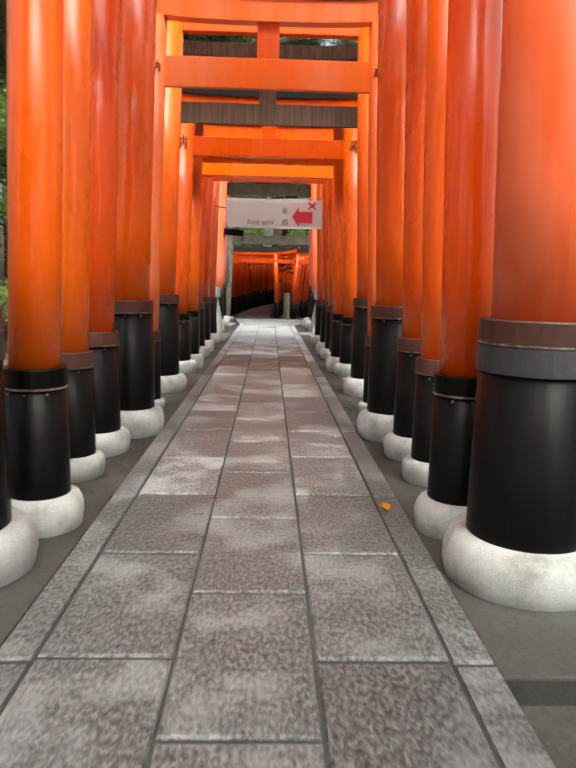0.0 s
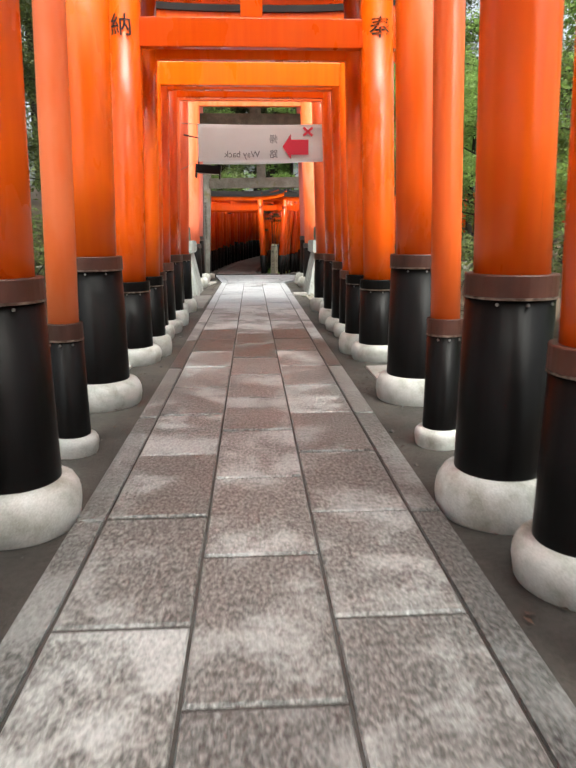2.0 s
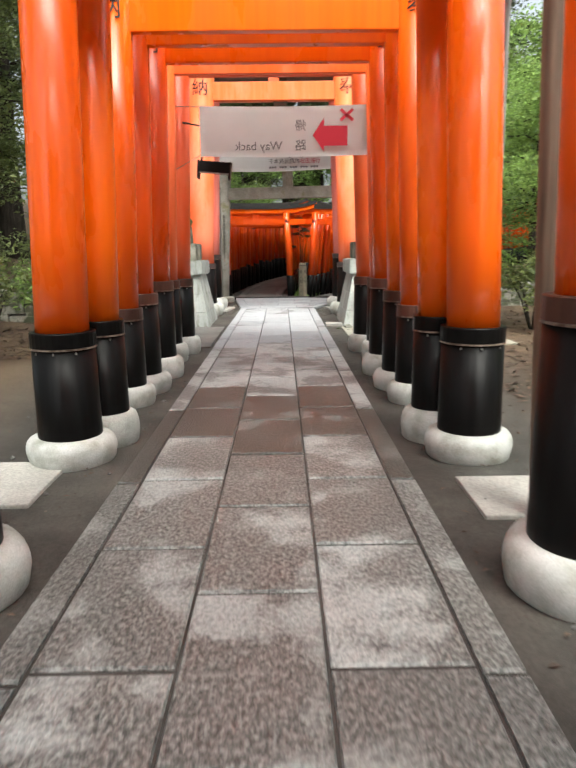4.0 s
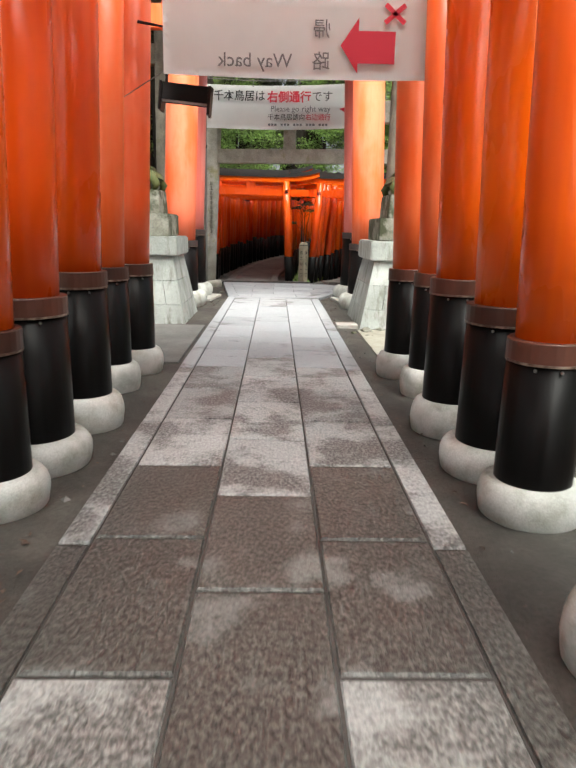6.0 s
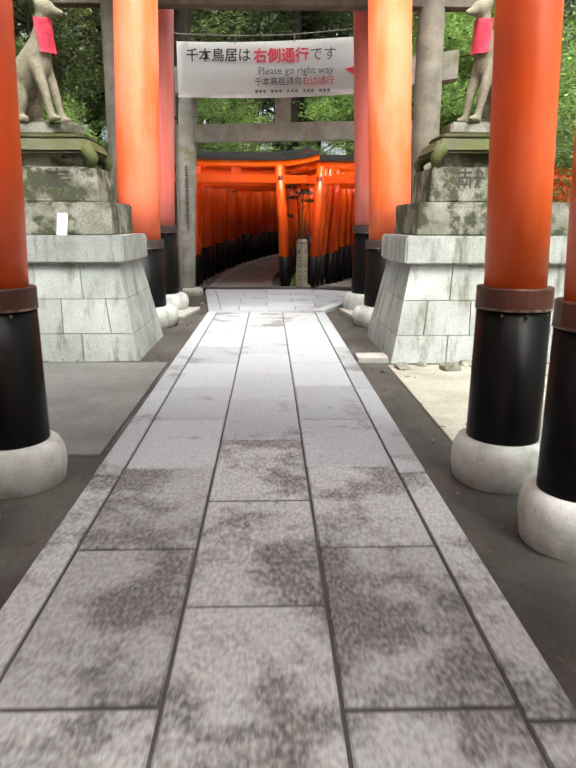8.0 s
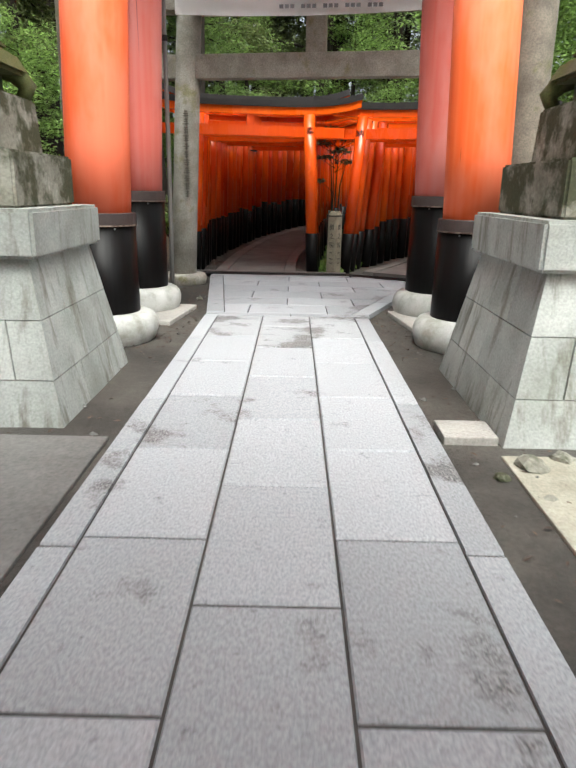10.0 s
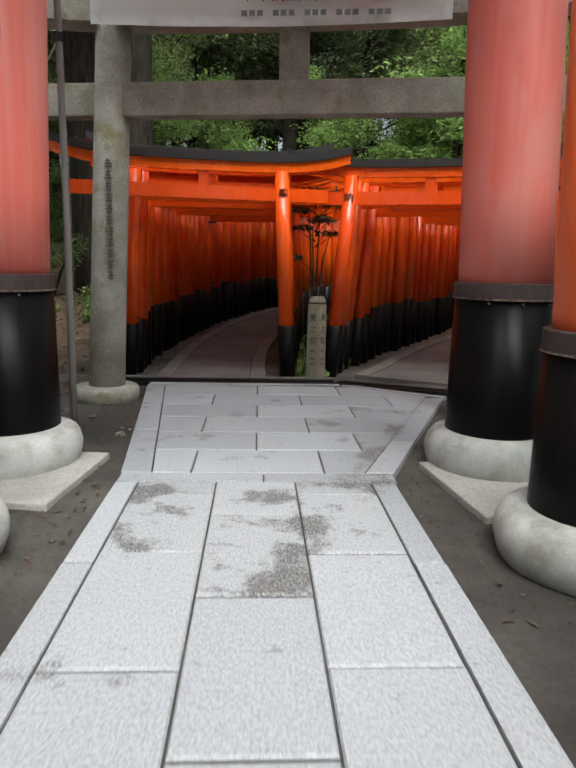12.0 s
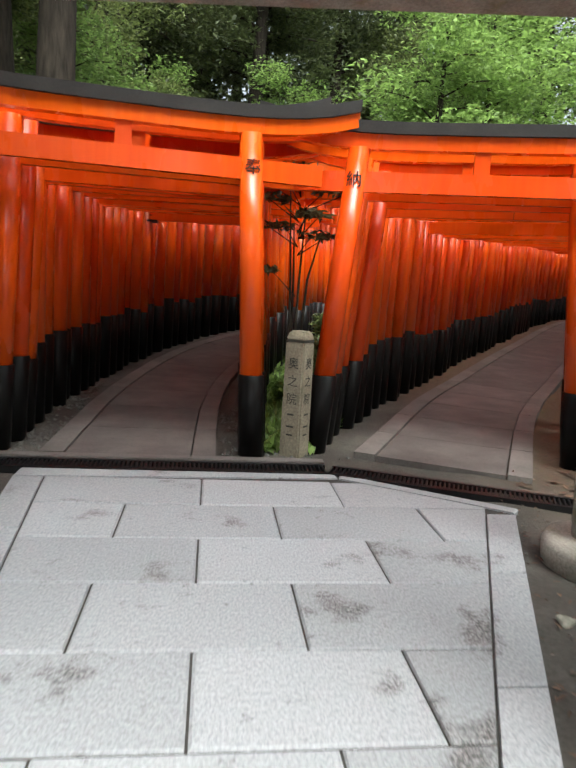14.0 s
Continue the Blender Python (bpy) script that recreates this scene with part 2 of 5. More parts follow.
M_BOLT, nt, b = material("steel_bolt", 0.35, 1.0)
setc(nt, b, (0.35, 0.35, 0.35))
M_INK, nt, b = material("black_ink", 0.6)
setc(nt, b, (0.012, 0.012, 0.014))
# shade inside cut letters and grooves, given as a dark colour
M_CARVED, nt, b = material("carved_shade", 0.9)
setc(nt, b, (0.05, 0.047, 0.038))
# weaker tone of that painted shade, for shallow worn carving
M_CARVED_FAINT, nt, b = material("faint_carved_shade", 0.9)
setc(nt, b, (0.15, 0.14, 0.115))
M_REDINK, nt, b = material("crimson_print", 0.6)
setc(nt, b, (0.45, 0.012, 0.035))
M_GREYINK, nt, b = material("grey_print", 0.6)
setc(nt, b, (0.12, 0.12, 0.13))
M_WIRE, nt, b = material("wire", 0.6)
setc(nt, b, (0.18, 0.17, 0.16))
M_PAPER, nt, b = material("white_paper_card", 0.7)
setc(nt, b, (0.78, 0.78, 0.78))


def cloth(name, c, through_light):
    m, nt, b = material(name, 0.75)
    setc(nt, b, mixc(nt, 1.0, c, ramp(nt, noise_tex(nt, coords(nt), 3, 3), [(0.3, (0.9, 0.9, 0.9)), (0.7, (1.0, 1.0, 1.0))]), "MULTIPLY"))
    tr = nt.nodes.new("ShaderNodeBsdfTranslucent")
    tr.inputs[0].default_value = (*c, 1)
    mx = nt.nodes.new("ShaderNodeMixShader")
    mx.inputs[0].default_value = through_light
    nt.links.new(b.outputs[0], mx.inputs[1])
    nt.links.new(tr.outputs[0], mx.inputs[2])
    nt.links.new(mx.outputs[0], nt.nodes["Material Output"].inputs[0])
    return m


M_BANNER = cloth("white_banner_cloth", (0.80, 0.80, 0.80), 0.5)


def soil():
    m, nt, b = material("damp_soil", 0.75)
    co = coords(nt)
    c = ramp(nt, noise_tex(nt, co, 1.3, 7, 0.65), [(0.33, (0.032, 0.029, 0.025)), (0.5, (0.058, 0.053, 0.046)), (0.68, (0.10, 0.093, 0.08))])
    fine = noise_tex(nt, co, 45, 5, 0.7)
    c = mixc(nt, 1.0, c, ramp(nt, fine, [(0.3, (0.65, 0.65, 0.65)), (0.7, (1.25, 1.25, 1.25))]), "MULTIPLY")
    # leaf litter over the slopes away from the path
    sep = nt.nodes.new("ShaderNodeSeparateXYZ")
    nt.links.new(nt.nodes.new("ShaderNodeNewGeometry").outputs["Position"], sep.inputs[0])
    far = nt.nodes.new("ShaderNodeMath")
    far.operation = "ABSOLUTE"
    nt.links.new(sep.outputs[0], far.inputs[0])
    rr = nt.nodes.new("ShaderNodeMapRange")
    rr.inputs[1].default_value, rr.inputs[2].default_value = 2.0, 3.4
    nt.links.new(far.outputs[0], rr.inputs[0])
    lit = ramp(nt, noise_tex(nt, co, 16, 5, 0.7), [(0.35, (0.055, 0.035, 0.022)), (0.52, (0.13, 0.082, 0.05)), (0.62, (0.07, 0.065, 0.025)), (0.72, (0.20, 0.13, 0.085))])
    setc(nt, b, mixc(nt, rr.outputs[0], c, lit))
    bump(nt, b, fine, 0.5, 0.02)
    return m


M_SOIL = soil()
M_SAND = speckled("pale_gravel_paving", (0.24, 0.225, 0.18), (0.31, 0.295, 0.24), (0.37, 0.355, 0.30), fine=70, rough=0.8)
M_SLABDARK = speckled("grey_cement", (0.10, 0.097, 0.092), (0.13, 0.127, 0.12), (0.165, 0.16, 0.152), fine=50, rough=0.7)
M_BED = speckled("damp_dark_cement", (0.05, 0.048, 0.042), (0.07, 0.067, 0.059), (0.095, 0.092, 0.08), fine=50, rough=0.55)
M_PAD = speckled("pale_cement_pad", (0.33, 0.32, 0.29), (0.40, 0.385, 0.355), (0.46, 0.445, 0.41), fine=50, rough=0.75)


def leafy(name, dark, light, glow=0.35):
    m, nt, b = material(name, 0.55)
    geo = nt.nodes.new("ShaderNodeNewGeometry")
    c = ramp(nt, geo.outputs["Random Per Island"], [(0.0, dark), (0.6, light), (1.0, tuple(min(1, v * 1.5) for v in light))])
    c = val(nt, value=rand(nt, 0.8, 1.2), color=c)
    setc(nt, b, c)
    tr = nt.nodes.new("ShaderNodeBsdfTranslucent")
    nt.links.new(c, tr.inputs[0])
    mx = nt.nodes.new("ShaderNodeMixShader")
    mx.inputs[0].default_value = glow
    nt.links.new(b.outputs[0], mx.inputs[1])
    nt.links.new(tr.outputs[0], mx.inputs[2])
    nt.links.new(mx.outputs[0], nt.nodes["Material Output"].inputs[0])
    return m


M_LEAF = leafy("green_leaves", (0.055, 0.075, 0.026), (0.125, 0.155, 0.05), 0.45)
M_LEAF_BRIGHT = leafy("bright_leaves", (0.12, 0.19, 0.05), (0.22, 0.33, 0.09), 0.55)
M_LEAF_DARK = leafy("dark_evergreen_leaves", (0.032, 0.044, 0.018), (0.078, 0.098, 0.036), 0.4)
M_SAPLING = leafy("dusky_sapling_leaves", (0.05, 0.035, 0.018), (0.085, 0.085, 0.035), 0.3)
M_BARK, nt, b = material("bark", 0.95, spec=0.1)
n1 = noise_tex(nt, coords(nt, (14, 14, 2.5)), 1.0, 6)
setc(nt, b, ramp(nt, n1, [(0.3, (0.012, 0.010, 0.008)), (0.7, (0.04, 0.033, 0.026))]))
bump(nt, b, n1, 0.7, 0.04)
M_LITTER = leafy("fallen_leaves", (0.045, 0.03, 0.022), (0.11, 0.068, 0.046), 0.1)
M_YELLOW, nt, b = material("yellow_leaf", 0.6)
setc(nt, b, (0.75, 0.38, 0.02))


# ---- mesh helpers ----
def part(name, bm, mat, parent=None, label="", smooth=False):
    me = bpy.data.meshes.new(name)
    if smooth:
        for fc in bm.faces:
            fc.smooth = True
    bm.to_mesh(me)
    bm.free()
    me.materials.append(mat)
    ob = new(name, me)
    if parent is not None:
        ob.parent = parent
    if label:
        tagged(ob, label)
    return ob


def share(name, me, parent, m):
    ob = new(name, me)
    ob.parent = parent
    ob.matrix_local = m
    return ob


def lathe(bm, profile, seg=28, cx=0.0, cy=0.0, wob=0.0):
    """Turn (radius, height) pairs round the upright axis."""
    rings = []
    for r, z in profile:
        ring = []
        for i in range(seg):
            a = 2 * math.pi * i / seg
            k = 1 + wob * noise.noise((math.cos(a) * 1.3 + cx * 7, math.sin(a) * 1.3 + cy * 7, z * 3))
            ring.append(bm.verts.new((cx + r * k * math.cos(a), cy + r * k * math.sin(a), z)))
        rings.append(ring)
    for a, c in zip(rings, rings[1:]):
        for i in range(seg):
            bm.faces.new((a[i], a[(i + 1) % seg], c[(i + 1) % seg], c[i]))
    bm.faces.new(list(reversed(rings[0])))
    bm.faces.new(rings[-1])
    return bm


def box(bm, x0, x1, y0, y1, z0, z1, bevel=0.0):
    vs = [bm.verts.new(p) for p in ((x0, y0, z0), (x1, y0, z0), (x1, y1, z0), (x0, y1, z0), (x0, y0, z1), (x1, y0, z1), (x1, y1, z1), (x0, y1, z1))]
    fs = [bm.faces.new([vs[i] for i in q]) for q in ((3, 2, 1, 0), (4, 5, 6, 7), (0, 1, 5, 4), (1, 2, 6, 5), (2, 3, 7, 6), (3, 0, 4, 7))]
    if bevel:
        es = list({e for fc in fs for e in fc.edges})
        bmesh.ops.bevel(bm, geom=es, offset=bevel, segments=2, affect="EDGES", profile=0.6)
    return bm


def frustum(bm, x0, x1, y0, y1, z0, z1, inset, bevel=0.0):
    lo = [(x0, y0), (x1, y0), (x1, y1), (x0, y1)]
    hi = [(x0 + inset, y0 + inset), (x1 - inset, y0 + inset), (x1 - inset, y1 - inset), (x0 + inset, y1 - inset)]
    a = [bm.verts.new((x, y, z0)) for x, y in lo]
    c = [bm.verts.new((x, y, z1)) for x, y in hi]
    fs = [bm.faces.new(a[::-1]), bm.faces.new(c)] + [bm.faces.new((a[i], a[(i + 1) % 4], c[(i + 1) % 4], c[i])) for i in range(4)]
    if bevel:
        bmesh.ops.bevel(bm, geom=list({e for fc in fs for e in fc.edges}), offset=bevel, segments=2, affect="EDGES")
    return bm


def tube(bm, pts, radii, seg=8):
    """A tube along points with a radius at each."""
    rings = []
    for i, p in enumerate(pts):
        p = Vector(p)
        d = (Vector(pts[min(i + 1, len(pts) - 1)]) - Vector(pts[max(i - 1, 0)])).normalized()
        u = d.orthogonal().normalized() if not rings else (uu - d * uu.dot(d)).normalized()
        uu = u
        w = d.cross(u)
        rings.append([bm.verts.new(p + radii[i] * (math.cos(2 * math.pi * k / seg) * u + math.sin(2 * math.pi * k / seg) * w)) for k in range(seg)])
    for a, c in zip(rings, rings[1:]):
        for k in range(seg):
            bm.faces.new((a[k], a[(k + 1) % seg], c[(k + 1) % seg], c[k]))
    bm.faces.new(rings[0][::-1])
    bm.faces.new(rings[-1])
    return bm


def clip(poly, px, py, nx, ny):
    """The part of a flat polygon on the side of a line that its normal points to."""
    out = []
    for i, p in enumerate(poly):
        q = poly[(i + 1) % len(poly)]
        dp, dq = (p[0] - px) * nx + (p[1] - py) * ny, (q[0] - px) * nx + (q[1] - py) * ny
        if dp >= 0:
            out.append(p)
        if dp * dq < 0:
            k = dp / (dp - dq)
            out.append((p[0] + k * (q[0] - p[0]), p[1] + k * (q[1] - p[1])))
    return out


def slab_mesh(poly, z0, z1, bevel=0.008):
    """A flat stone with a chamfered upper edge."""
    me = bpy.data.meshes.new("slab")
    cx, cy = sum(p[0] for p in poly) / len(poly), sum(p[1] for p in poly) / len(poly)
    n = len(poly)
    far = max(math.hypot(x - cx, y - cy) for x, y in poly)
    k = 1 - bevel / far * 1.6
    vs = [(x, y, z0) for x, y in poly] + [(x, y, z1 - bevel) for x, y in poly] + [(cx + (x - cx) * k, cy + (y - cy) * k, z1) for x, y in poly]
    fs = [tuple(range(2 * n, 3 * n))]
    for lv in (0, n):
        fs += [(lv + i, lv + (i + 1) % n, lv + n + (i + 1) % n, lv + n + i) for i in range(n)]
    me.from_pydata(vs, [], fs)
    return me


def lettering(text, size, mat, parent, m, mirror=False, depth=0.002, bend=0.0, name="lettering", label="", bold=0.0):
    """Raised writing in the built-in font, centred; its face looks towards -y before the pose m."""
    cu = bpy.data.curves.new(name, "FONT")
    cu.body, cu.size, cu.align_x, cu.align_y, cu.extrude, cu.resolution_u = text, size, "CENTER", "CENTER", depth, 3
    cu.offset = bold
    tmp = new("tmp", cu)
    me = bpy.data.meshes.new_from_object(tmp.evaluated_get(bpy.context.evaluated_depsgraph_get()))
    bpy.data.objects.remove(tmp)
    for v in me.vertices:
        x, y, z = v.co
        x = -x if mirror else x
        dy = (bend - math.sqrt(max(bend * bend - x * x, 0.0))) if bend else 0.0
        v.co = (x, dy - z, y)
    if mirror:
        me.flip_normals()
    me.materials.clear()
    me.materials.append(mat)
    me.name = name
    ob = new(name, me)
    ob.parent = parent
    ob.matrix_local = m
    if label:
        tagged(ob, label)
    return ob


def rise(y):
    """The climb of the ground beyond the fork."""
    return 0.025 * max(0.0, min(y, 29.0) - 26.0) + 0.075 * max(0.0, min(y, 35.0) - 29.0) + 0.05 * max(0.0, min(y, 60.0) - 35.0)


def ground_z(x, y):
    """Bare earth beside the path, rising beyond the fork and up the slopes on both sides."""
    z = -0.05
    z += rise(y) - 0.09 * min(1.0, max(0.0, (2.3 - y) / 0.3))
    left = max(0.0, -x - 3.2 - 0.10 * max(0, 22 - y))
    z += min(4.0, 0.24 * left) * min(1.0, max(0.0, (y - 14.0) / 10.0))
    right = max(0.0, x - 8.5 - 0.55 * max(0.0, y - 26))
    z += min(10.0, 0.22 * right) * min(1.0, max(0.0, (y - 16.0) / 10.0))
    if abs(x) > 2.0 or y > 26.0:
        z += 0.05 * noise.noise((x * 0.8, y * 0.8, 0))
    else:
        z += 0.012 * noise.noise((x * 2.5, y * 2.5, 0))
    return z


# ---- ground: one sheet to the horizon ----
def build_ground():
    def axis(lo, hi, step, far):
        v = list(np.arange(lo, hi + 1e-6, step))
        d, grow = step, []
        p = hi
        while p < far:
            d *= 1.35
            p += d
            grow.append(p)
        d, back, p = step, [], lo
        while p > -far:
            d *= 1.35
            p -= d
            back.append(p)
        return [float(a) for a in back[::-1] + v + grow]
    xs, ys = axis(-9, 12, 0.3, 900), axis(-4, 46, 0.3, 900)
    me = bpy.data.meshes.new("ground")
    vs = [(x, y, ground_z(x, y)) for y in ys for x in xs]
    w = len(xs)
    fs = [(j * w + i, j * w + i + 1, (j + 1) * w + i + 1, (j + 1) * w + i) for j in range(len(ys) - 1) for i in range(w - 1)]
    me.from_pydata(vs, [], fs)
    me.polygons.foreach_set("use_smooth", [True] * len(fs))
    me.materials.append(M_SOIL)
    return tagged(new("ground", me), "damp dark earth with leaf litter on the slopes", "ground", kind="structure")


build_ground()


# ---- big gates along the path ----
def rounded_base(r, h):
    return [(r * 0.80, -0.20), (r * 0.86, -0.07), (r * 0.95, -0.035), (r * 1.0, h * 0.22), (r * 1.0, h * 0.48), (r * 0.965, h * 0.72), (r * 0.90, h * 0.90), (r * 0.80, h * 0.99), (r * 0.68, h), (r * 0.3, h + 0.002)]


BOLT = bpy.data.meshes.new("bolt")
bolt_bm = lathe(bmesh.new(), [(0.009, 0), (0.008, 0.006)], 6)
bolt_bm.to_mesh(BOLT)
bolt_bm.free()
BOLT.materials.append(M_BOLT)


def big_gate(half, y, rs, top, nuki, nh, base_h=0.19, paint=None, base=1.43, kas_gap=0.33, kas=0.2, label="", lean=0.038, slim=0.82, writing=True, base_mat=None, sleeve=True, overhang=0.75, cx=0.0, ring=None, band=False):
    paint = paint or M_VERM
    gate = new("torii_gate")
    gate.location = (cx, y, 0)
    rp = rs * slim
    shim = nuki + nh + kas_gap
    for s in (-1, 1):
        if sleeve:
            bm = lathe(bmesh.new(), rounded_base(rs * base, base_h), 32, s * half, 0, 0.05)
            part("base_stone", bm, base_mat or M_ROUND, gate, "pale rounded granite base stone", True)
            bm = lathe(bmesh.new(), [(rs * 1.015, base_h - 0.02), (rs * 1.02, base_h + 0.01), (rs * 0.985, top - 0.09)], 32, s * half)
            sl = part("sleeve", bm, M_BLACK, gate, "black lacquered pillar sleeve", True)
            bm = lathe(bmesh.new(), [(rs * 1.0, top - 0.10), (rs * 1.02, top - 0.098), (rs * 1.02, top - 0.006), (rs * 1.0, top), (rp * 0.98, top)], 32, s * half)
            part("collar", bm, ring or M_COLLAR, sl, "dark collar ring" if ring else "dull brown collar ring", False)
            part("collar_lip", lathe(bmesh.new(), [(rs * 1.0, top - 0.112), (rs * 1.03, top - 0.110), (rs * 1.03, top - 0.101), (rs * 1.0, top - 0.099)], 32, s * half), M_LIP, sl, "pale worn metal lip")
            if band:
                part("band", lathe(bmesh.new(), [(rs * 1.0, top - 0.235), (rs * 1.035, top - 0.232), (rs * 1.03, top - 0.116), (rs * 1.0, top - 0.113)], 32, s * half), M_BAND, sl, "dark grey metal band")
            for a in (-2.2, -1.57, -0.9):
                share("bolt", BOLT, sl, pose(s * half + rs * math.cos(a), rs * math.sin(a), top - 0.13, 90, 0, math.degrees(a) + 90))
        z0 = top - 0.02 if sleeve else -0.1
        bm = lathe(bmesh.new(), [(rp * 1.01, z0), (rp, z0 + 0.6), (rp * 0.965, shim + 0.03)], 32, s * half)
        for v in bm.verts:
            v.co.x -= s * lean * (v.co.z - top)
        part("pillar", bm, paint, gate, "", True)
        if writing:
            lettering("納" if s < 0 else "奉", rp * 1.25, M_INK, gate, pose(s * (half - lean * (nuki + nh * 0.55 - top)), -rp * 0.985 - 0.001, nuki + nh * 0.55), bend=rp * 0.985, name="inscription")
    th = rp * 0.62
    part("tie_beam", box(bmesh.new(), -half - overhang * 0.55, half + overhang * 0.55, -th / 2, th / 2, nuki, nuki + nh, 0.008), paint, gate)
    part("strut", box(bmesh.new(), -0.11, 0.11, -th * 0.45, th * 0.45, nuki + nh, shim, 0.006), paint, gate)
    bm = bmesh.new()
    n = 14
    L = half + overhang

    def beam(bm, z0, z1, w0, w1, ln):
        rows = []
        for i in range(n + 1):
            x = -ln + 2 * ln * i / n
            up = 0.16 * abs(x / ln) ** 3
            rows.append([bm.verts.new(p) for p in ((x, -w0, z0 + up), (x, w0, z0 + up), (x, w1, z1 + up), (x, -w1, z1 + up))])
        for a, c in zip(rows, rows[1:]):
            for k in range(4):
                bm.faces.new((a[k], a[(k + 1) % 4], c[(k + 1) % 4], c[k]))
        bm.faces.new(rows[0][::-1])
        bm.faces.new(rows[-1])
        return bm
    part("under_lintel", beam(bmesh.new(), shim, shim + kas, rp * 0.75, rp * 0.8, L * 0.97), paint, gate)
    part("top_lintel", beam(bmesh.new(), shim + kas + 0.003, shim + kas + 0.16, rp * 1.0, rp * 1.25, L), M_KASAGI if sleeve else paint, gate, "black roof board of the gate")
    for s in (-1, 1):
        x0, x1 = sorted((s * (half - lean * (nuki - top) + rp * 0.9), s * (half - lean * (nuki - top) + rp * 0.9 + 0.10)))
        part("wedge", box(bmesh.new(), x0, x1, -th * 0.3, th * 0.3, nuki + nh, nuki + nh + 0.05, 0.004), paint, gate)
    return tagged(gate, label or "tall vermilion wooden gate on black sleeves and round stones", "torii gate", "gates along the path")


# first four gates stay out of view, added to close the row for reflections
big_gate(1.25, -2.6, 0.20, 0.95, 3.4, 0.28)
big_gate(1.25, -1.5, 0.19, 0.95, 3.4, 0.28)
big_gate(1.25, -0.75, 0.19, 0.95, 3.5, 0.28)
big_gate(1.28, 0.95, 0.22, 1.0, 3.6, 0.28)
big_gate(1.34, 2.84, 0.265, 1.185, 3.75, 0.32, cx=-0.05, paint=M_VERM_PALE, band=True, label="thick faded vermilion gate with cracked paint")
big_gate(1.157, 3.42, 0.161, 0.852, 3.36, 0.24, base_h=0.16, ring=M_BLACK, cx=-0.02)
big_gate(1.285, 4.42, 0.160, 0.83, 3.52, 0.25, base_h=0.11, cx=-0.02)
big_gate(1.295, 5.07, 0.187, 0.921, 3.58, 0.26, base_h=0.135, cx=-0.01)
big_gate(1.183, 5.75, 0.209, 1.146, 4.0, 0.30, cx=0.01)
big_gate(1.205, 6.82, 0.112, 0.80, 3.24, 0.29, base=1.45, base_h=0.075, paint=M_VERM_PALE, cx=0.01, label="slender faded vermilion gate between two thicker ones")
big_gate(1.325, 8.06, 0.235, 1.164, 4.2, 0.32, base_h=0.17, cx=0.03)
big_gate(1.44, 8.75, 0.105, 0.9, 3.35, 0.26, paint=M_OLDWOOD, sleeve=False, writing=False, label="slim unpainted brown timber gate standing in earth")
big_gate(1.36, 9.86, 0.208, 0.84, 3.15, 0.27, base_h=0.135, ring=M_BLACK, cx=0.02)
big_gate(1.234, 10.29, 0.175, 0.867, 3.14, 0.25, ring=M_BLACK, cx=0.015)
big_gate(1.35, 11.50, 0.186, 0.85, 3.14, 0.27, base_h=0.14)
big_gate(1.355, 12.10, 0.222, 0.944, 3.21, 0.27, base_h=0.14)
big_gate(1.295, 12.87, 0.195, 1.03, 3.26, 0.27)
big_gate(1.368, 13.92, 0.168, 0.995, 3.42, 0.27, paint=M_VERM_PALE, cx=0.01)
big_gate(1.303, 14.64, 0.185, 0.985, 3.57, 0.27, paint=M_VERM_PALE)
big_gate(1.655, 20.10, 0.31, 1.09, 4.45, 0.36, slim=0.88, base=1.52, base_h=0.22, ring=M_COLLAR_DARK, label="tall orange gate beyond the fox statues", paint=M_VERM_LIGHT)
big_gate(1.70, 21.60, 0.335, 1.27, 4.75, 0.38, cx=-0.005, slim=0.92, base_h=0.24, ring=M_COLLAR_DARK, paint=M_VERM_PINK, label="tall pale pinkish vermilion gate on square cement pads")
for s in (-1, 1):
    bm = box(bmesh.new(), -0.5, 0.5, -0.52, 0.52, -0.12, -0.005, 0.012)
    o = part("cement_pad", bm, M_PAD, None)
    o.location = (1.72 if s > 0 else -1.62, 21.12 if s > 0 else 21.3, 0)
    o.rotation_euler = (0, 0, s * radians(7))
    tagged(o, "pale square cement pad under a gate pillar", "pad", kind="structure")


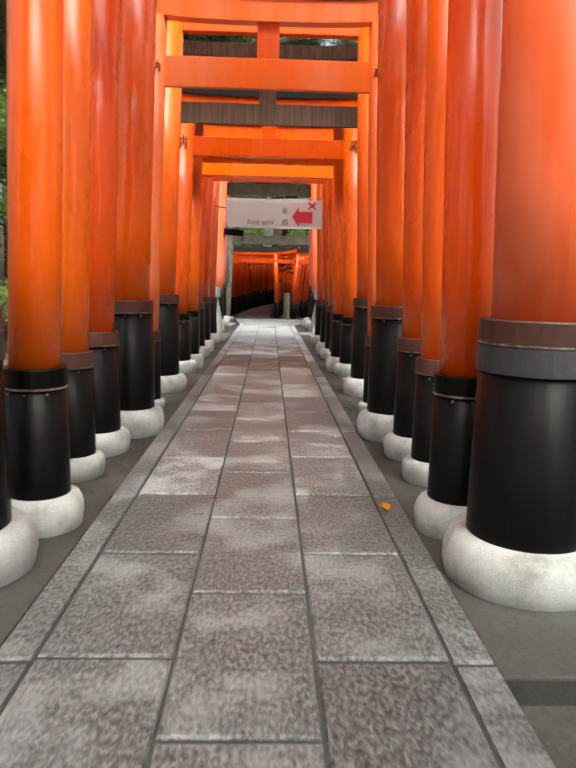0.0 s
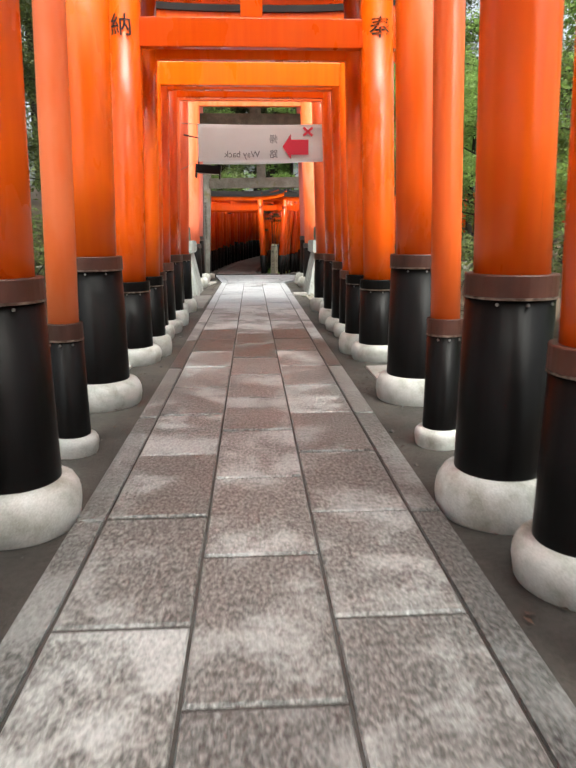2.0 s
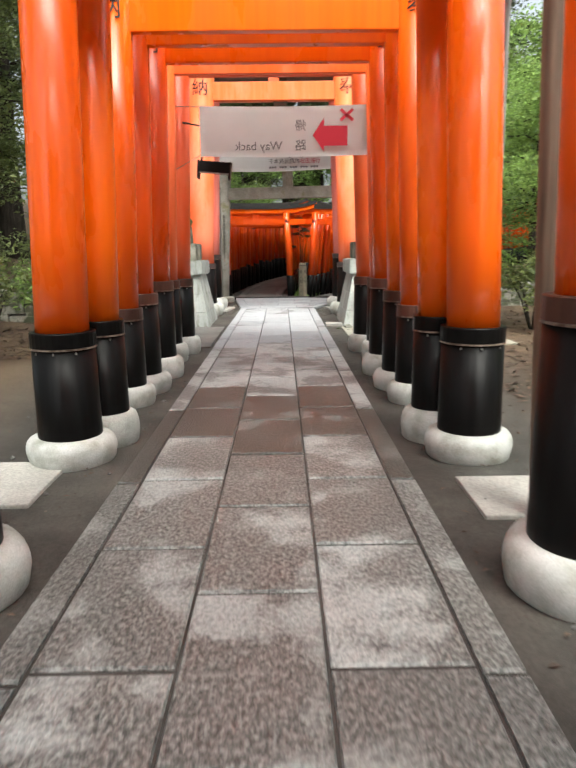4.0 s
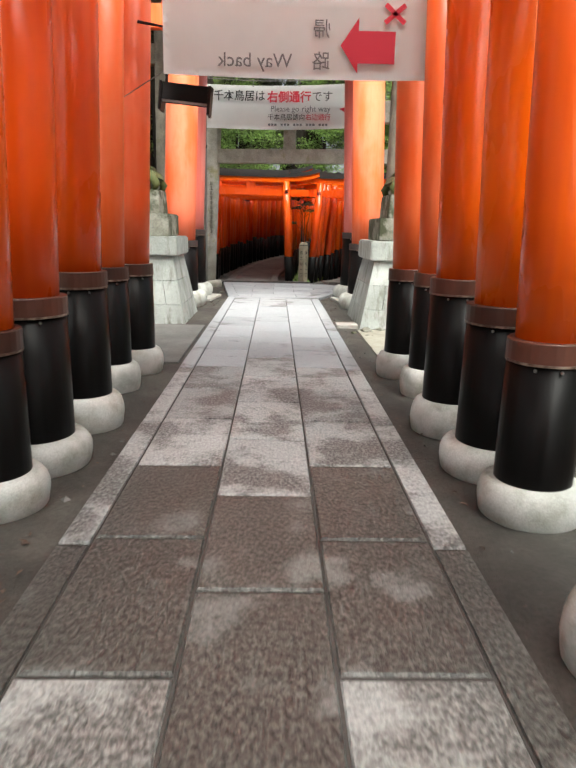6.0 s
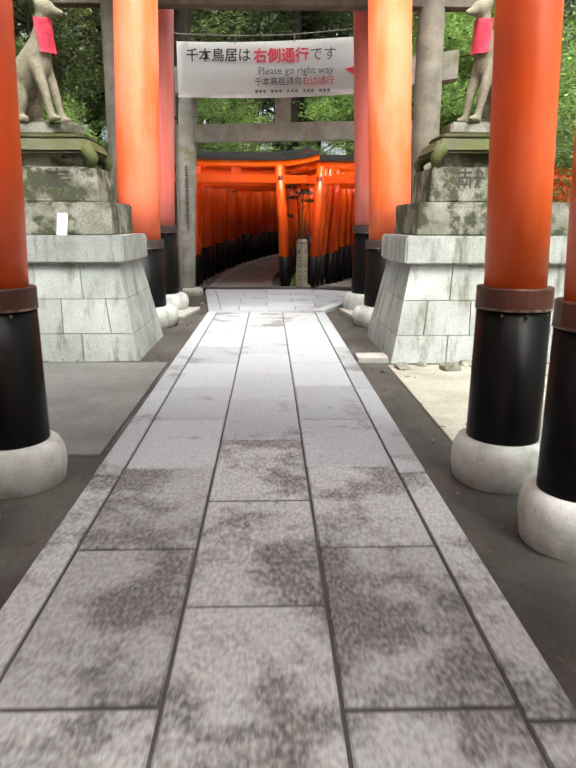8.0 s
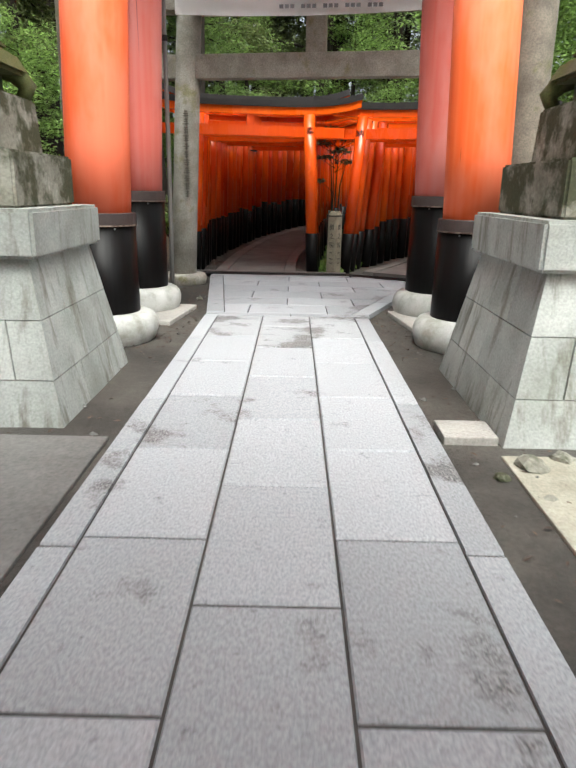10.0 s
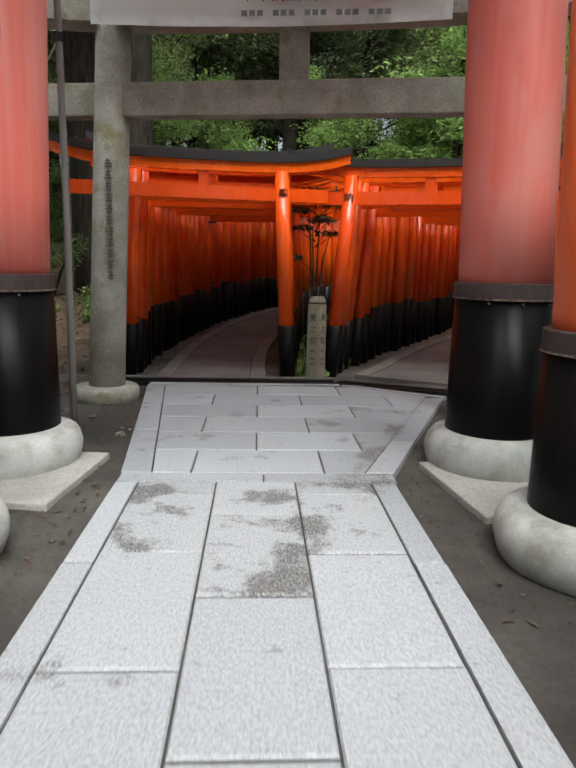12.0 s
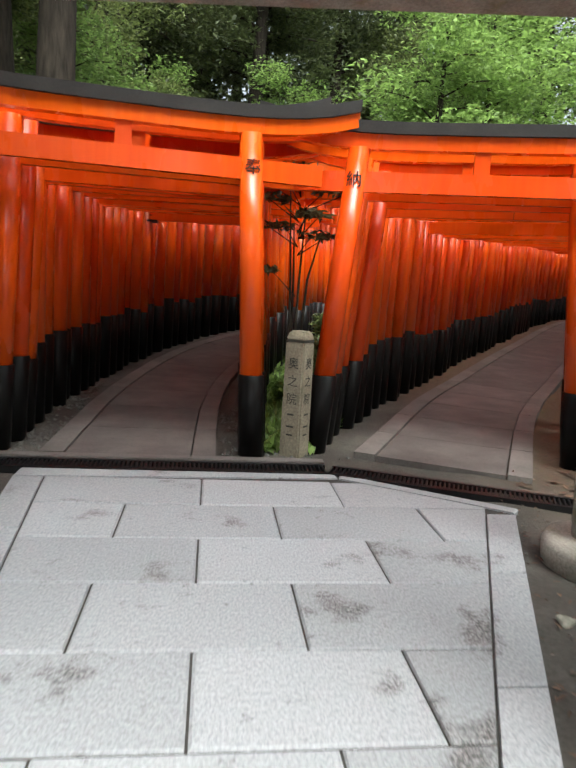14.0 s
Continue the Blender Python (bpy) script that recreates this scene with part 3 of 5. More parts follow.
# ---- grey stone gate ----
def stone_gate():
    g = new("stone_torii")
    g.matrix_world = pose(0.31, 23.52, 0, 0, 0, -10.3)
    h = 1.90
    for s in (-1, 1):
        bm = lathe(bmesh.new(), [(0.185, 0.05), (0.178, 0.9), (0.165, 3.52)], 32, s * h, 0, 0.02)
        bmesh.ops.transform(bm, matrix=Matrix.Shear("XY", 4, (-s * 0.05, 0)), verts=bm.verts)
        p = part("pillar", bm, M_STONE_TORII, g, "", True)
        bm = lathe(bmesh.new(), [(0.33, -0.08), (0.34, 0.055), (0.315, 0.095), (0.18, 0.105)], 28, s * h, 0, 0.04)
        part("base_stone", bm, M_STONE_TORII, g, "low round footing stone", True)
    # columns of carved writing, too worn to read
    random.seed(11)
    for px, ztop, rows in ((1.78, 2.45, 14), (-1.75, 2.30, 11)):
        for i in range(rows):
            bm = bmesh.new()
            z = ztop - i * 0.105
            for k in range(3):
                w = random.uniform(0.02, 0.045)
                box(bm, px - w, px + w, -0.177, -0.160, z - 0.028 * k, z - 0.028 * k + 0.011)
            c = random.uniform(-0.012, 0.012)
            box(bm, px + c - 0.006, px + c + 0.006, -0.178, -0.160, z - 0.07, z + 0.022)
            part("carved_mark", bm, M_CARVED_FAINT, g, "worn carved sign")
    part("tie_beam", box(bmesh.new(), -h - 0.62, h + 0.62, -0.10, 0.10, 2.72, 3.02, 0.012), M_STONE_TORII, g)
    part("strut", box(bmesh.new(), -0.13, 0.13, -0.085, 0.085, 3.02, 3.50, 0.01), M_STONE_TORII, g)
    bm = bmesh.new()
    rows = []
    for i in range(15):
        x = -2.95 + 5.9 * i / 14
        up = 0.14 * abs(x / 2.95) ** 3
        rows.append([bm.verts.new(q) for q in ((x, -0.16, 3.50 + up), (x, 0.16, 3.50 + up), (x, 0.22, 3.92 + up), (x, -0.22, 3.92 + up))])
    for a, c in zip(rows, rows[1:]):
        for k in range(4):
            bm.faces.new((a[k], a[(k + 1) % 4], c[(k + 1) % 4], c[k]))
    bm.faces.new(rows[0][::-1])
    bm.faces.new(rows[-1])
    part("lintel", bm, M_STONE_TORII, g)
    tagged(g, "grey lichen-stained stone gate before the forked tunnels", "torii gate")


stone_gate()


def tall_stone_gate():
    g = new("stone_torii")
    g.location = (0.135, 20.85, 0)
    h = 2.105
    for k in (-1, 1):
        part("pillar", lathe(bmesh.new(), [(0.20, 0.0), (0.195, 1.2), (0.17, 5.1)], 28, k * h, 0, 0.02), M_STONE_BROWN, g, "", True)
        part("base_stone", lathe(bmesh.new(), [(0.34, -0.1), (0.35, 0.04), (0.30, 0.12), (0.2, 0.14)], 24, k * h, 0, 0.04), M_STONE_BROWN, g, "", True)
    part("tie_beam", box(bmesh.new(), -h - 0.8, h + 0.8, -0.11, 0.11, 4.07, 4.40, 0.012), M_STONE_BROWN, g)
    part("strut", box(bmesh.new(), -0.15, 0.15, -0.09, 0.09, 4.40, 5.05, 0.01), M_STONE_BROWN, g)
    part("lintel", frustum(bmesh.new(), -h - 1.1, h + 1.1, -0.24, 0.24, 5.05, 5.5, -0.06, 0.01), M_STONE_BROWN, g)
    tagged(g, "tall weathered grey stone gate behind the fox pedestals", "torii gate")


tall_stone_gate()


# ---- twin tunnels of small gates ----
def small_gate_proto(w, tilt, top=0.62, roof=0.55, tie=0.28):
    g = new("small_torii_gate")
    rp, nuki, shim = 0.093, 2.11, 2.43
    h = w / 2
    for s in (-1, 1):
        bm = lathe(bmesh.new(), [(rp * 1.16, -0.25), (rp * 1.14, top - 0.01), (rp * 0.9, top)], 14, s * h)
        bmesh.ops.transform(bm, matrix=Matrix.Shear("XY", 4, (-s * tilt, 0)), verts=bm.verts)
        part("sleeve", bm, M_BLACK, g, "black painted pillar foot", True)
        bm = lathe(bmesh.new(), [(rp, top - 0.02), (rp * 0.95, shim + 0.02)], 16, s * h)
        bmesh.ops.transform(bm, matrix=Matrix.Shear("XY", 4, (-s * tilt, 0)), verts=bm.verts)
        part("pillar", bm, M_VERM_SMALL, g, "", True)
    part("tie_beam", box(bmesh.new(), -h - tie, h + tie, -0.032, 0.032, nuki, nuki + 0.155), M_VERM_SMALL, g)
    part("strut", box(bmesh.new(), -0.06, 0.06, -0.03, 0.03, nuki + 0.155, shim), M_VERM_SMALL, g)
    L = h + roof
    for nm, z0, z1, w0, mat in (("under_lintel", shim, shim + 0.11, 0.05, M_VERM_SMALL), ("top_lintel", shim + 0.112, shim + 0.20, 0.085, M_KASAGI)):
        bm = bmesh.new()
        rows = []
        for i in range(17):
            x = -L + 2 * L * i / 16
            up = 0.15 * abs(x / L) ** 4
            rows.append([bm.verts.new(q) for q in ((x, -w0, z0 + up), (x, w0, z0 + up), (x, w0 * 1.1, z1 + up), (x, -w0 * 1.1, z1 + up))])
        for a, c in zip(rows, rows[1:]):
            for k in range(4):
                bm.faces.new((a[k], a[(k + 1) % 4], c[(k + 1) % 4], c[k]))
        bm.faces.new(rows[0][::-1])
        bm.faces.new(rows[-1])
        part(nm, bm, mat, g)
    return g


def spline(pts, step):
    """Points at even steps on a smooth line, with headings."""
    out, P = [], [Vector((*p, 0)) for p in pts]
    dense = []
    for i in range(len(P) - 1):
        p0, p1, p2, p3 = P[max(i - 1, 0)], P[i], P[i + 1], P[min(i + 2, len(P) - 1)]
        for k in range(40):
            t = k / 40
            dense.append(0.5 * ((2 * p1) + (p2 - p0) * t + (2 * p0 - 5 * p1 + 4 * p2 - p3) * t * t + (3 * p1 - p0 - 3 * p2 + p3) * t ** 3))
    dense.append(P[-1])
    need = 0.0
    for a, c in zip(dense, dense[1:]):
        d = (c - a).length
        while need <= d:
            q = a + (c - a) * (need / d)
            out.append((q.x, q.y, math.atan2(-(c - a).x, (c - a).y)))
            need += step
        need -= d
    return out


LEFT_LINE = [(-0.60, 25.1), (-0.50, 27.2), (-0.20, 29.4), (0.45, 31.3), (1.45, 33.0), (3.0, 34.8), (5.6, 37.2), (8.8, 40.2), (12.0, 44.5)]
RIGHT_LINE = [(1.93, 25.15), (3.2, 27.4), (4.9, 29.9), (7.4, 33.3), (11.6, 38.8), (17.0, 43.5), (24.0, 45.0)]


def tunnel(line, width, turn0, group, lab, seed, tilt, gap, roof, tie, first):
    """A row of gates close behind one another; the first is wider and stands a little aside."""
    random.seed(seed)
    pts = spline(line, gap)
    front = small_gate_proto(first[0], tilt, 0.62, roof, tie)
    for s in (-1, 1):
        lettering("納" if s < 0 else "奉", 0.13, M_INK, front, pose(s * first[0] / 2 - s * tilt * 2.2, -0.092, 2.19), bend=0.091, name="inscription")
    proto = small_gate_proto(width, tilt)
    inner = small_gate_proto(width, 0.02, 0.72)
    for i, (x, y, a) in enumerate(pts):
        k = min(1.0, i / 6)
        rot = math.degrees(a) * k + turn0 * (1 - k)
        z = ground_z(x, y) + 0.05 + (random.uniform(-0.05, 0.05) if i else 0)
        m = pose(x, y, z, 0, 0, rot + random.uniform(-1, 1))
        if i == 0:
            g = front
            g.matrix_world = m @ Matrix.Translation((first[1], 0, 0))
        elif i in (1, 4):
            g = proto if i == 1 else inner
            g.matrix_world = m
        else:
            g = copy_thing(inner if i > 4 else proto, m)
            if random.random() < 0.7:
                g.scale = [random.uniform(0.97, 1.05)] * 2 + [random.uniform(0.97, 1.06)]
        tagged(g, lab, "torii gate", group)


tunnel(LEFT_LINE, 2.04, 9, "gates of the tunnel that bends away", "small vermilion gate with black feet in a dense row", 3, 0.05, 0.285, 0.72, 0.45, (2.11, -0.055))
tunnel(RIGHT_LINE, 2.16, -16, "gates of the tunnel that climbs aside", "small vermilion gate with black feet in a close row", 4, 0.085, 0.32, 0.6, 0.3, (2.32, 0.13))


def tunnel_floor(line, half, name):
    """Dark stone flags with edge stones, laid along a bending line."""
    floor = new(name)
    pts = spline(line, 0.9)
    for i, (p, q) in enumerate(zip(pts, pts[1:])):
        def at(r, off):
            x, y = r[0] + off * math.cos(r[2]), r[1] + off * math.sin(r[2])
            return (x, y)
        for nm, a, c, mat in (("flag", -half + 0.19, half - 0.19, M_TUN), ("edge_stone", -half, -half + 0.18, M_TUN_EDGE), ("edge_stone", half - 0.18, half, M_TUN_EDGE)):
            g = 0.006
            quad = [at(p, a), at(p, c), at(q, c), at(q, a)]
            cx, cy = sum(v[0] for v in quad) / 4, sum(v[1] for v in quad) / 4
            quad = [(cx + (x - cx) * (1 - g), cy + (y - cy) * (1 - g)) for x, y in quad]
            me = bpy.data.meshes.new(nm)
            zz = [rise(y) + (0.004 if nm == "flag" else 0.012) for _, y in quad]
            me.from_pydata([(x, y, z - 0.15) for (x, y), z in zip(quad, zz)] + [(x, y, z) for (x, y), z in zip(quad, zz)], [], [(4, 5, 6, 7), (0, 1, 5, 4), (1, 2, 6, 5), (2, 3, 7, 6), (3, 0, 4, 7)])
            me.materials.append(mat)
            o = new(nm, me)
            o.parent = floor
    tagged(floor, "dark worn stone floor inside a gate tunnel", "pavement", kind="structure")


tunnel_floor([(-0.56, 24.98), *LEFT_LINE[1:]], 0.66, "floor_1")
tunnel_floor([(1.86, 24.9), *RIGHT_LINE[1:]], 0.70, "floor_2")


# ---- drain grate ----
def drain():
    d = new("drain_grate")
    for (x0, y0), (x1, y1) in (((-1.66, 24.73), (0.93, 24.73)), ((0.95, 24.72), (2.55, 24.03))):
        L, a = math.hypot(x1 - x0, y1 - y0), math.atan2(y1 - y0, x1 - x0)
        m = Matrix.Translation((x0, y0, 0)) @ Matrix.Rotation(a, 4, "Z")
        bm = bmesh.new()
        box(bm, 0, L, -0.115, -0.085, -0.1, 0.006)
        box(bm, 0, L, 0.085, 0.115, -0.1, 0.006)
        box(bm, 0, L, -0.085, 0.085, -0.1, -0.035)
        o = part("frame", bm, M_METAL, d)
        o.matrix_local = m
        bm = bmesh.new()
        k = 0.0
        while k < L:
            vs = [bm.verts.new(p) for p in ((k, -0.085, 0.0), (k + 0.012, -0.085, 0.0), (k + 0.012, 0.085, 0.0), (k, 0.085, 0.0))]
            bm.faces.new(vs)
            lo = [bm.verts.new((v.co.x, v.co.y, -0.03)) for v in vs]
            for i in range(4):
                bm.faces.new((vs[i], lo[i], lo[(i + 1) % 4], vs[(i + 1) % 4]))
            k += 0.032
        o = part("grating", bm, M_METAL, d)
        o.matrix_local = m
        tagged(o, kind="stuff")
    tagged(d, "dark iron drain grate across the path's end", "drain", kind="structure")
    c = part("kerb_strip", box(bmesh.new(), -3.0, 0.93, 24.86, 24.95, -0.1, 0.02, 0.006), M_TUN_EDGE)
    tagged(c, "narrow stone strip behind the drain", "kerb", kind="structure")


drain()


# ---- stone marker post between the tunnels ----
def marker():
    """Square post set cornerwise, its two visible faces carved with the same line of writing."""
    g = new("stone_marker")
    part("shaft", frustum(bmesh.new(), -0.094, 0.094, -0.094, 0.094, -0.2, 0.90, 0.006, 0.014), M_STONE_TAN, g)
    # the groove's shade is painted by its dark material
    part("neck", frustum(bmesh.new(), -0.083, 0.083, -0.083, 0.083, 0.895, 0.915, 0.0), M_CARVED, g, "narrow dark groove below the cap")
    part("cap", frustum(bmesh.new(), -0.088, 0.088, -0.088, 0.088, 0.912, 0.985, 0.022, 0.012), M_STONE_TAN, g)
    for turn in (0, 90):
        face = Matrix.Rotation(radians(turn), 4, "Z")
        for i, ch in enumerate("奥之院"):
            lettering(ch, 0.10, M_CARVED, g, face @ pose(0, -0.0905, 0.72 - i * 0.145), name="carved_writing")
        for z, w in ((0.30, 0.03), (0.20, 0.035), (0.13, 0.028)):
            bar = part("carved_stroke", box(bmesh.new(), -w, w, -0.0955, -0.088, z, z + 0.014), M_CARVED, g)
            bar.matrix_local = face
    g.matrix_world = pose(0.75, 25.3, 0, 0, 0, -37)
    tagged(g, "square tan stone marker post with carved writing", "marker post")


marker()


# ---- fox pedestals ----
def blob(bm, c, r, seg=14, rings=9, squash=(1, 1, 1), rot=(0, 0, 0)):
    m = Matrix.Translation(c) @ Euler([radians(a) for a in rot]).to_matrix().to_4x4() @ Matrix.Diagonal((r * squash[0], r * squash[1], r * squash[2], 1))
    bmesh.ops.create_uvsphere(bm, u_segments=seg, v_segments=rings, radius=1.0, matrix=m)
    return bm


def fox_statue(s, x, y, z, face):
    """A seated lean guardian fox carved from stone, one plain mesh."""
    bm = bmesh.new()
    tube(bm, [(0, 0.36, 0.12), (0, 0.27, 0.30), (0, 0.10, 0.50), (0, -0.04, 0.66), (0, -0.11, 0.80), (0, -0.13, 0.93), (0, -0.14, 1.02)], [0.13, 0.175, 0.165, 0.15, 0.115, 0.085, 0.08], 14)
    blob(bm, (0, -0.06, 0.60), 0.145, squash=(0.9, 0.9, 1.25))
    for k in (-1, 1):
        tube(bm, [(k * 0.085, -0.06, 0.58), (k * 0.09, -0.15, 0.34), (k * 0.09, -0.20, 0.14), (k * 0.09, -0.23, 0.0)], [0.075, 0.055, 0.042, 0.045], 10)
        blob(bm, (k * 0.09, -0.27, 0.035), 0.05, 10, 7, (0.9, 1.5, 0.65))
        blob(bm, (k * 0.13, 0.20, 0.21), 0.16, 14, 10, (0.55, 1.05, 1.25), (18, 0, 0))
        tube(bm, [(k * 0.15, 0.16, 0.12), (k * 0.15, 0.24, 0.03), (k * 0.15, 0.02, 0.03)], [0.07, 0.05, 0.042], 8)
        tube(bm, [(k * 0.055, -0.13, 1.12), (k * 0.07, -0.10, 1.22), (k * 0.075, -0.08, 1.29)], [0.042, 0.03, 0.008], 8)
    blob(bm, (0, -0.18, 1.09), 0.10, squash=(0.88, 1.15, 0.95))
    tube(bm, [(0, -0.24, 1.08), (0, -0.33, 1.05), (0, -0.39, 1.035)], [0.062, 0.04, 0.024], 10)
    tube(bm, [(0, 0.40, 0.06), (0, 0.52, 0.22), (0, 0.54, 0.50), (0, 0.47, 0.76), (0, 0.46, 0.92)], [0.055, 0.09, 0.115, 0.08, 0.02], 10)
    bmesh.ops.scale(bm, vec=(0.96, 0.96, 0.96), verts=bm.verts)
    f = part("fox_statue", bm, M_FOX, None, "", True)
    re = f.modifiers.new("carve", "REMESH")
    re.mode, re.voxel_size, re.use_smooth_shade = "VOXEL", 0.018, True
    sm = f.modifiers.new("wear", "SMOOTH")
    sm.factor, sm.iterations = 0.5, 5
    f.matrix_world = pose(x, y, z - 0.005, 0, 0, face)
    tagged(f, "seated weathered stone fox statue on a mossy pedestal", "statue", "guardian foxes")
    # cloth bib, tied round the neck
    bm = bmesh.new()
    rows = []
    for j in range(7):
        zz = 1.00 - j * 0.055
        rows.append([bm.verts.new(((-0.5 + i / 8) * (0.22 + 0.006 * j), -0.232 - 0.004 * j + 0.50 * abs(-0.5 + i / 8) ** 2 * (1 - 0.05 * j) + 0.006 * math.sin(i * 2.1 + j), zz)) for i in range(9)])
    for a, c in zip(rows, rows[1:]):
        for i in range(8):
            bm.faces.new((a[i], a[i + 1], c[i + 1], c[i]))
    bmesh.ops.solidify(bm, geom=bm.faces[:], thickness=0.006)
    bb = part("cloth_bib", bm, M_BIB, None, "", True)
    bb.matrix_world = pose(x, y, z - 0.005, 0, 0, face) @ Matrix.Scale(0.96, 4)
    tagged(bb, "crimson pink cloth bib tied on a fox statue", "bib", "fox bibs")


def pedestal(s, y0, y1):
    """Battered ashlar foot, cap slab, two plinths, a footed base and a mossy slab."""
    g = new("statue_pedestal")
    xi, xo = 1.25, 3.3
    def X(a, c):
        return (a, c) if s > 0 else (-c, -a)
    # foot: three courses of blocks
    random.seed(7 + s)
    courses = [(-0.08, 0.22), (0.22, 0.56), (0.56, 0.905)]
    H, inset = 0.985, 0.20
    for k, (z0, z1) in enumerate(courses):
        i0, i1 = inset * (z0 + 0.08) / H, inset * (z1 + 0.08) / H
        def ring(i):
            return (xi + i, xo - i, y0 + i, y1 - i)
        a, c = ring(i0), ring(i1)
        for face, n in (("inner", 3), ("front", 4), ("back", 3), ("outer", 2)):
            cuts = [0.0] + sorted((j + 0.5 * (k % 2) * (1 if j else 0.9) + random.uniform(-0.08, 0.08)) / n for j in range(1, n)) + [1.0]
            for u0, u1 in zip(cuts, cuts[1:]):
                g0 = 0.004
                def p(u, rg, z, d):
                    ax0, ax1, ay0, ay1 = rg
                    if face == "inner":
                        q = (ax0 + d, ay0 + (ay1 - ay0) * u, z)
                    elif face == "outer":
                        q = (ax1 - d, ay1 + (ay0 - ay1) * u, z)
                    elif face == "front":
                        q = (ax1 + (ax0 - ax1) * u, ay0 + d, z)
                    else:
                        q = (ax0 + (ax1 - ax0) * u, ay1 - d, z)
                    return (q[0] * s, q[1], q[2])
                w = g0 / 1.6
                ua, ub = u0 + (w if u0 > 0 else 0), u1 - (w if u1 < 1 else 0)
                za, zb = z0 + 0.003, z1 - 0.003
                vs = [p(ua, a, za, 0), p(ub, a, za, 0), p(ub, c, zb, 0), p(ua, c, zb, 0)]
                du = 0.14 / (1.7 if face in ("front", "back") else 1.5)
                ua2, ub2 = (ua + du if u0 == 0 else ua), (ub - du if u1 == 1 else ub)
                vs += [p(ua2, a, za, 0.14), p(ub2, a, za, 0.14), p(ub2, c, zb, 0.14), p(ua2, c, zb, 0.14)]
                bm = bmesh.new()
                bv = [bm.verts.new(v) for v in vs]
                for q in ((0, 1, 2, 3), (7, 6, 5, 4), (0, 4, 5, 1), (1, 5, 6, 2), (2, 6, 7, 3), (3, 7, 4, 0)):
                    bm.faces.new([bv[i] for i in q])
                bmesh.ops.recalc_face_normals(bm, faces=bm.faces)
                part("block", bm, M_ASHLAR, g)
    bm = bmesh.new()
    a, c = X(xi + 0.06, xo - 0.06)
    frustum(bm, a + 0.0, c - 0.0, y0 + 0.06, y1 - 0.06, -0.08, 0.90, 0.18)
    part("core", bm, M_JOINT, g)
    def tier(name, i, z0, z1, mat, bev=0.02, ins=0.0):
        a, c = X(xi + i, xo - i)
        return part(name, frustum(bmesh.new(), a, c, y0 + i, y1 - i, z0, z1, ins, bev), mat, g)
    tier("cap_slab", 0.13, 0.905, 1.18, M_ASHLAR, 0.02)
    tier("lower_plinth", 0.26, 1.18, 1.50, M_MOSSY, 0.015)
    tier("upper_plinth", 0.40, 1.50, 1.84, M_MOSSY, 0.015, 0.02)
    lettering("奉" if s < 0 else "献", 0.29, M_CARVED, g, pose(s * 2.05, y0 + 0.41, 1.67), name="carved_writing")
    # footed base with scrolled ends
    a, c = X(xi + 0.40, xo - 0.40)
    part("recess", box(bmesh.new(), a + 0.16, c - 0.16, y0 + 0.58, y1 - 0.58, 1.84, 1.99), M_MOSSY, g)
    for px, qx in ((a + 0.06, -1), (c - 0.06, 1)):
        for py, qy in ((y0 + 0.46, -1), (y1 - 0.46, 1)):
            leg = tube(bmesh.new(), [(px - qx * 0.20, py - qy * 0.14, 2.04), (px - qx * 0.05, py - qy * 0.03, 2.00), (px + qx * 0.01, py + qy * 0.01, 1.92), (px - qx * 0.02, py - qy * 0.015, 1.84)], [0.06, 0.07, 0.06, 0.045], 10)
            part("scroll_foot", leg, M_MOSS, g, "scrolled stone foot", True)
    part("footed_base", frustum(bmesh.new(), a + 0.02, c - 0.02, y0 + 0.42, y1 - 0.42, 1.975, 2.115, 0.07, 0.03), M_MOSS, g, "mossy slab on scrolled feet")
    tier("moss_slab", 0.53, 2.115, 2.17, M_MOSS, 0.02)
    tier("top_slab", 0.64, 2.17, 2.29, M_MOSSY, 0.02)
    tagged(g, "tiered mossy stone pedestal on a battered ashlar foot", "pedestal", "fox pedestals")
    fox_statue(s, s * 2.30, (y0 + y1) / 2, 2.29, 72 if s < 0 else -62)


pedestal(-1, 17.75, 19.28)
pedestal(1, 17.58, 19.25)
o = part("paper_card", box(bmesh.new(), -0.05, 0.05, -0.004, 0.004, 0, 0.24), M_PAPER)
o.matrix_world = pose(-2.0, 17.98, 1.178, -9, 4, 0)
tagged(o, "small white card leaning on the pedestal", "card")


# ---- banners ----
def banner_cloth(name, x0, x1, z0, z1, sag, seed, depth=0.012):
    bm = bmesh.new()
    nx, nz = 30, 8
    rows = []
    for j in range(nz + 1):
        r = []
        for i in range(nx + 1):
            u, v = i / nx, j / nz
            x = x0 + (x1 - x0) * u
            z = z1 + (z0 - z1) * v - sag * math.sin(math.pi * u)
            yy = depth * noise.noise((x * 1.8 + seed, z * 1.2, seed)) * (0.4 + v)
            r.append(bm.verts.new((x, yy, z)))
        rows.append(r)
    for a, c in zip(rows, rows[1:]):
        for i in range(nx):
            bm.faces.new((a[i], a[i + 1], c[i + 1], c[i]))
    bmesh.ops.solidify(bm, geom=bm.faces[:], thickness=0.003)
    return bm


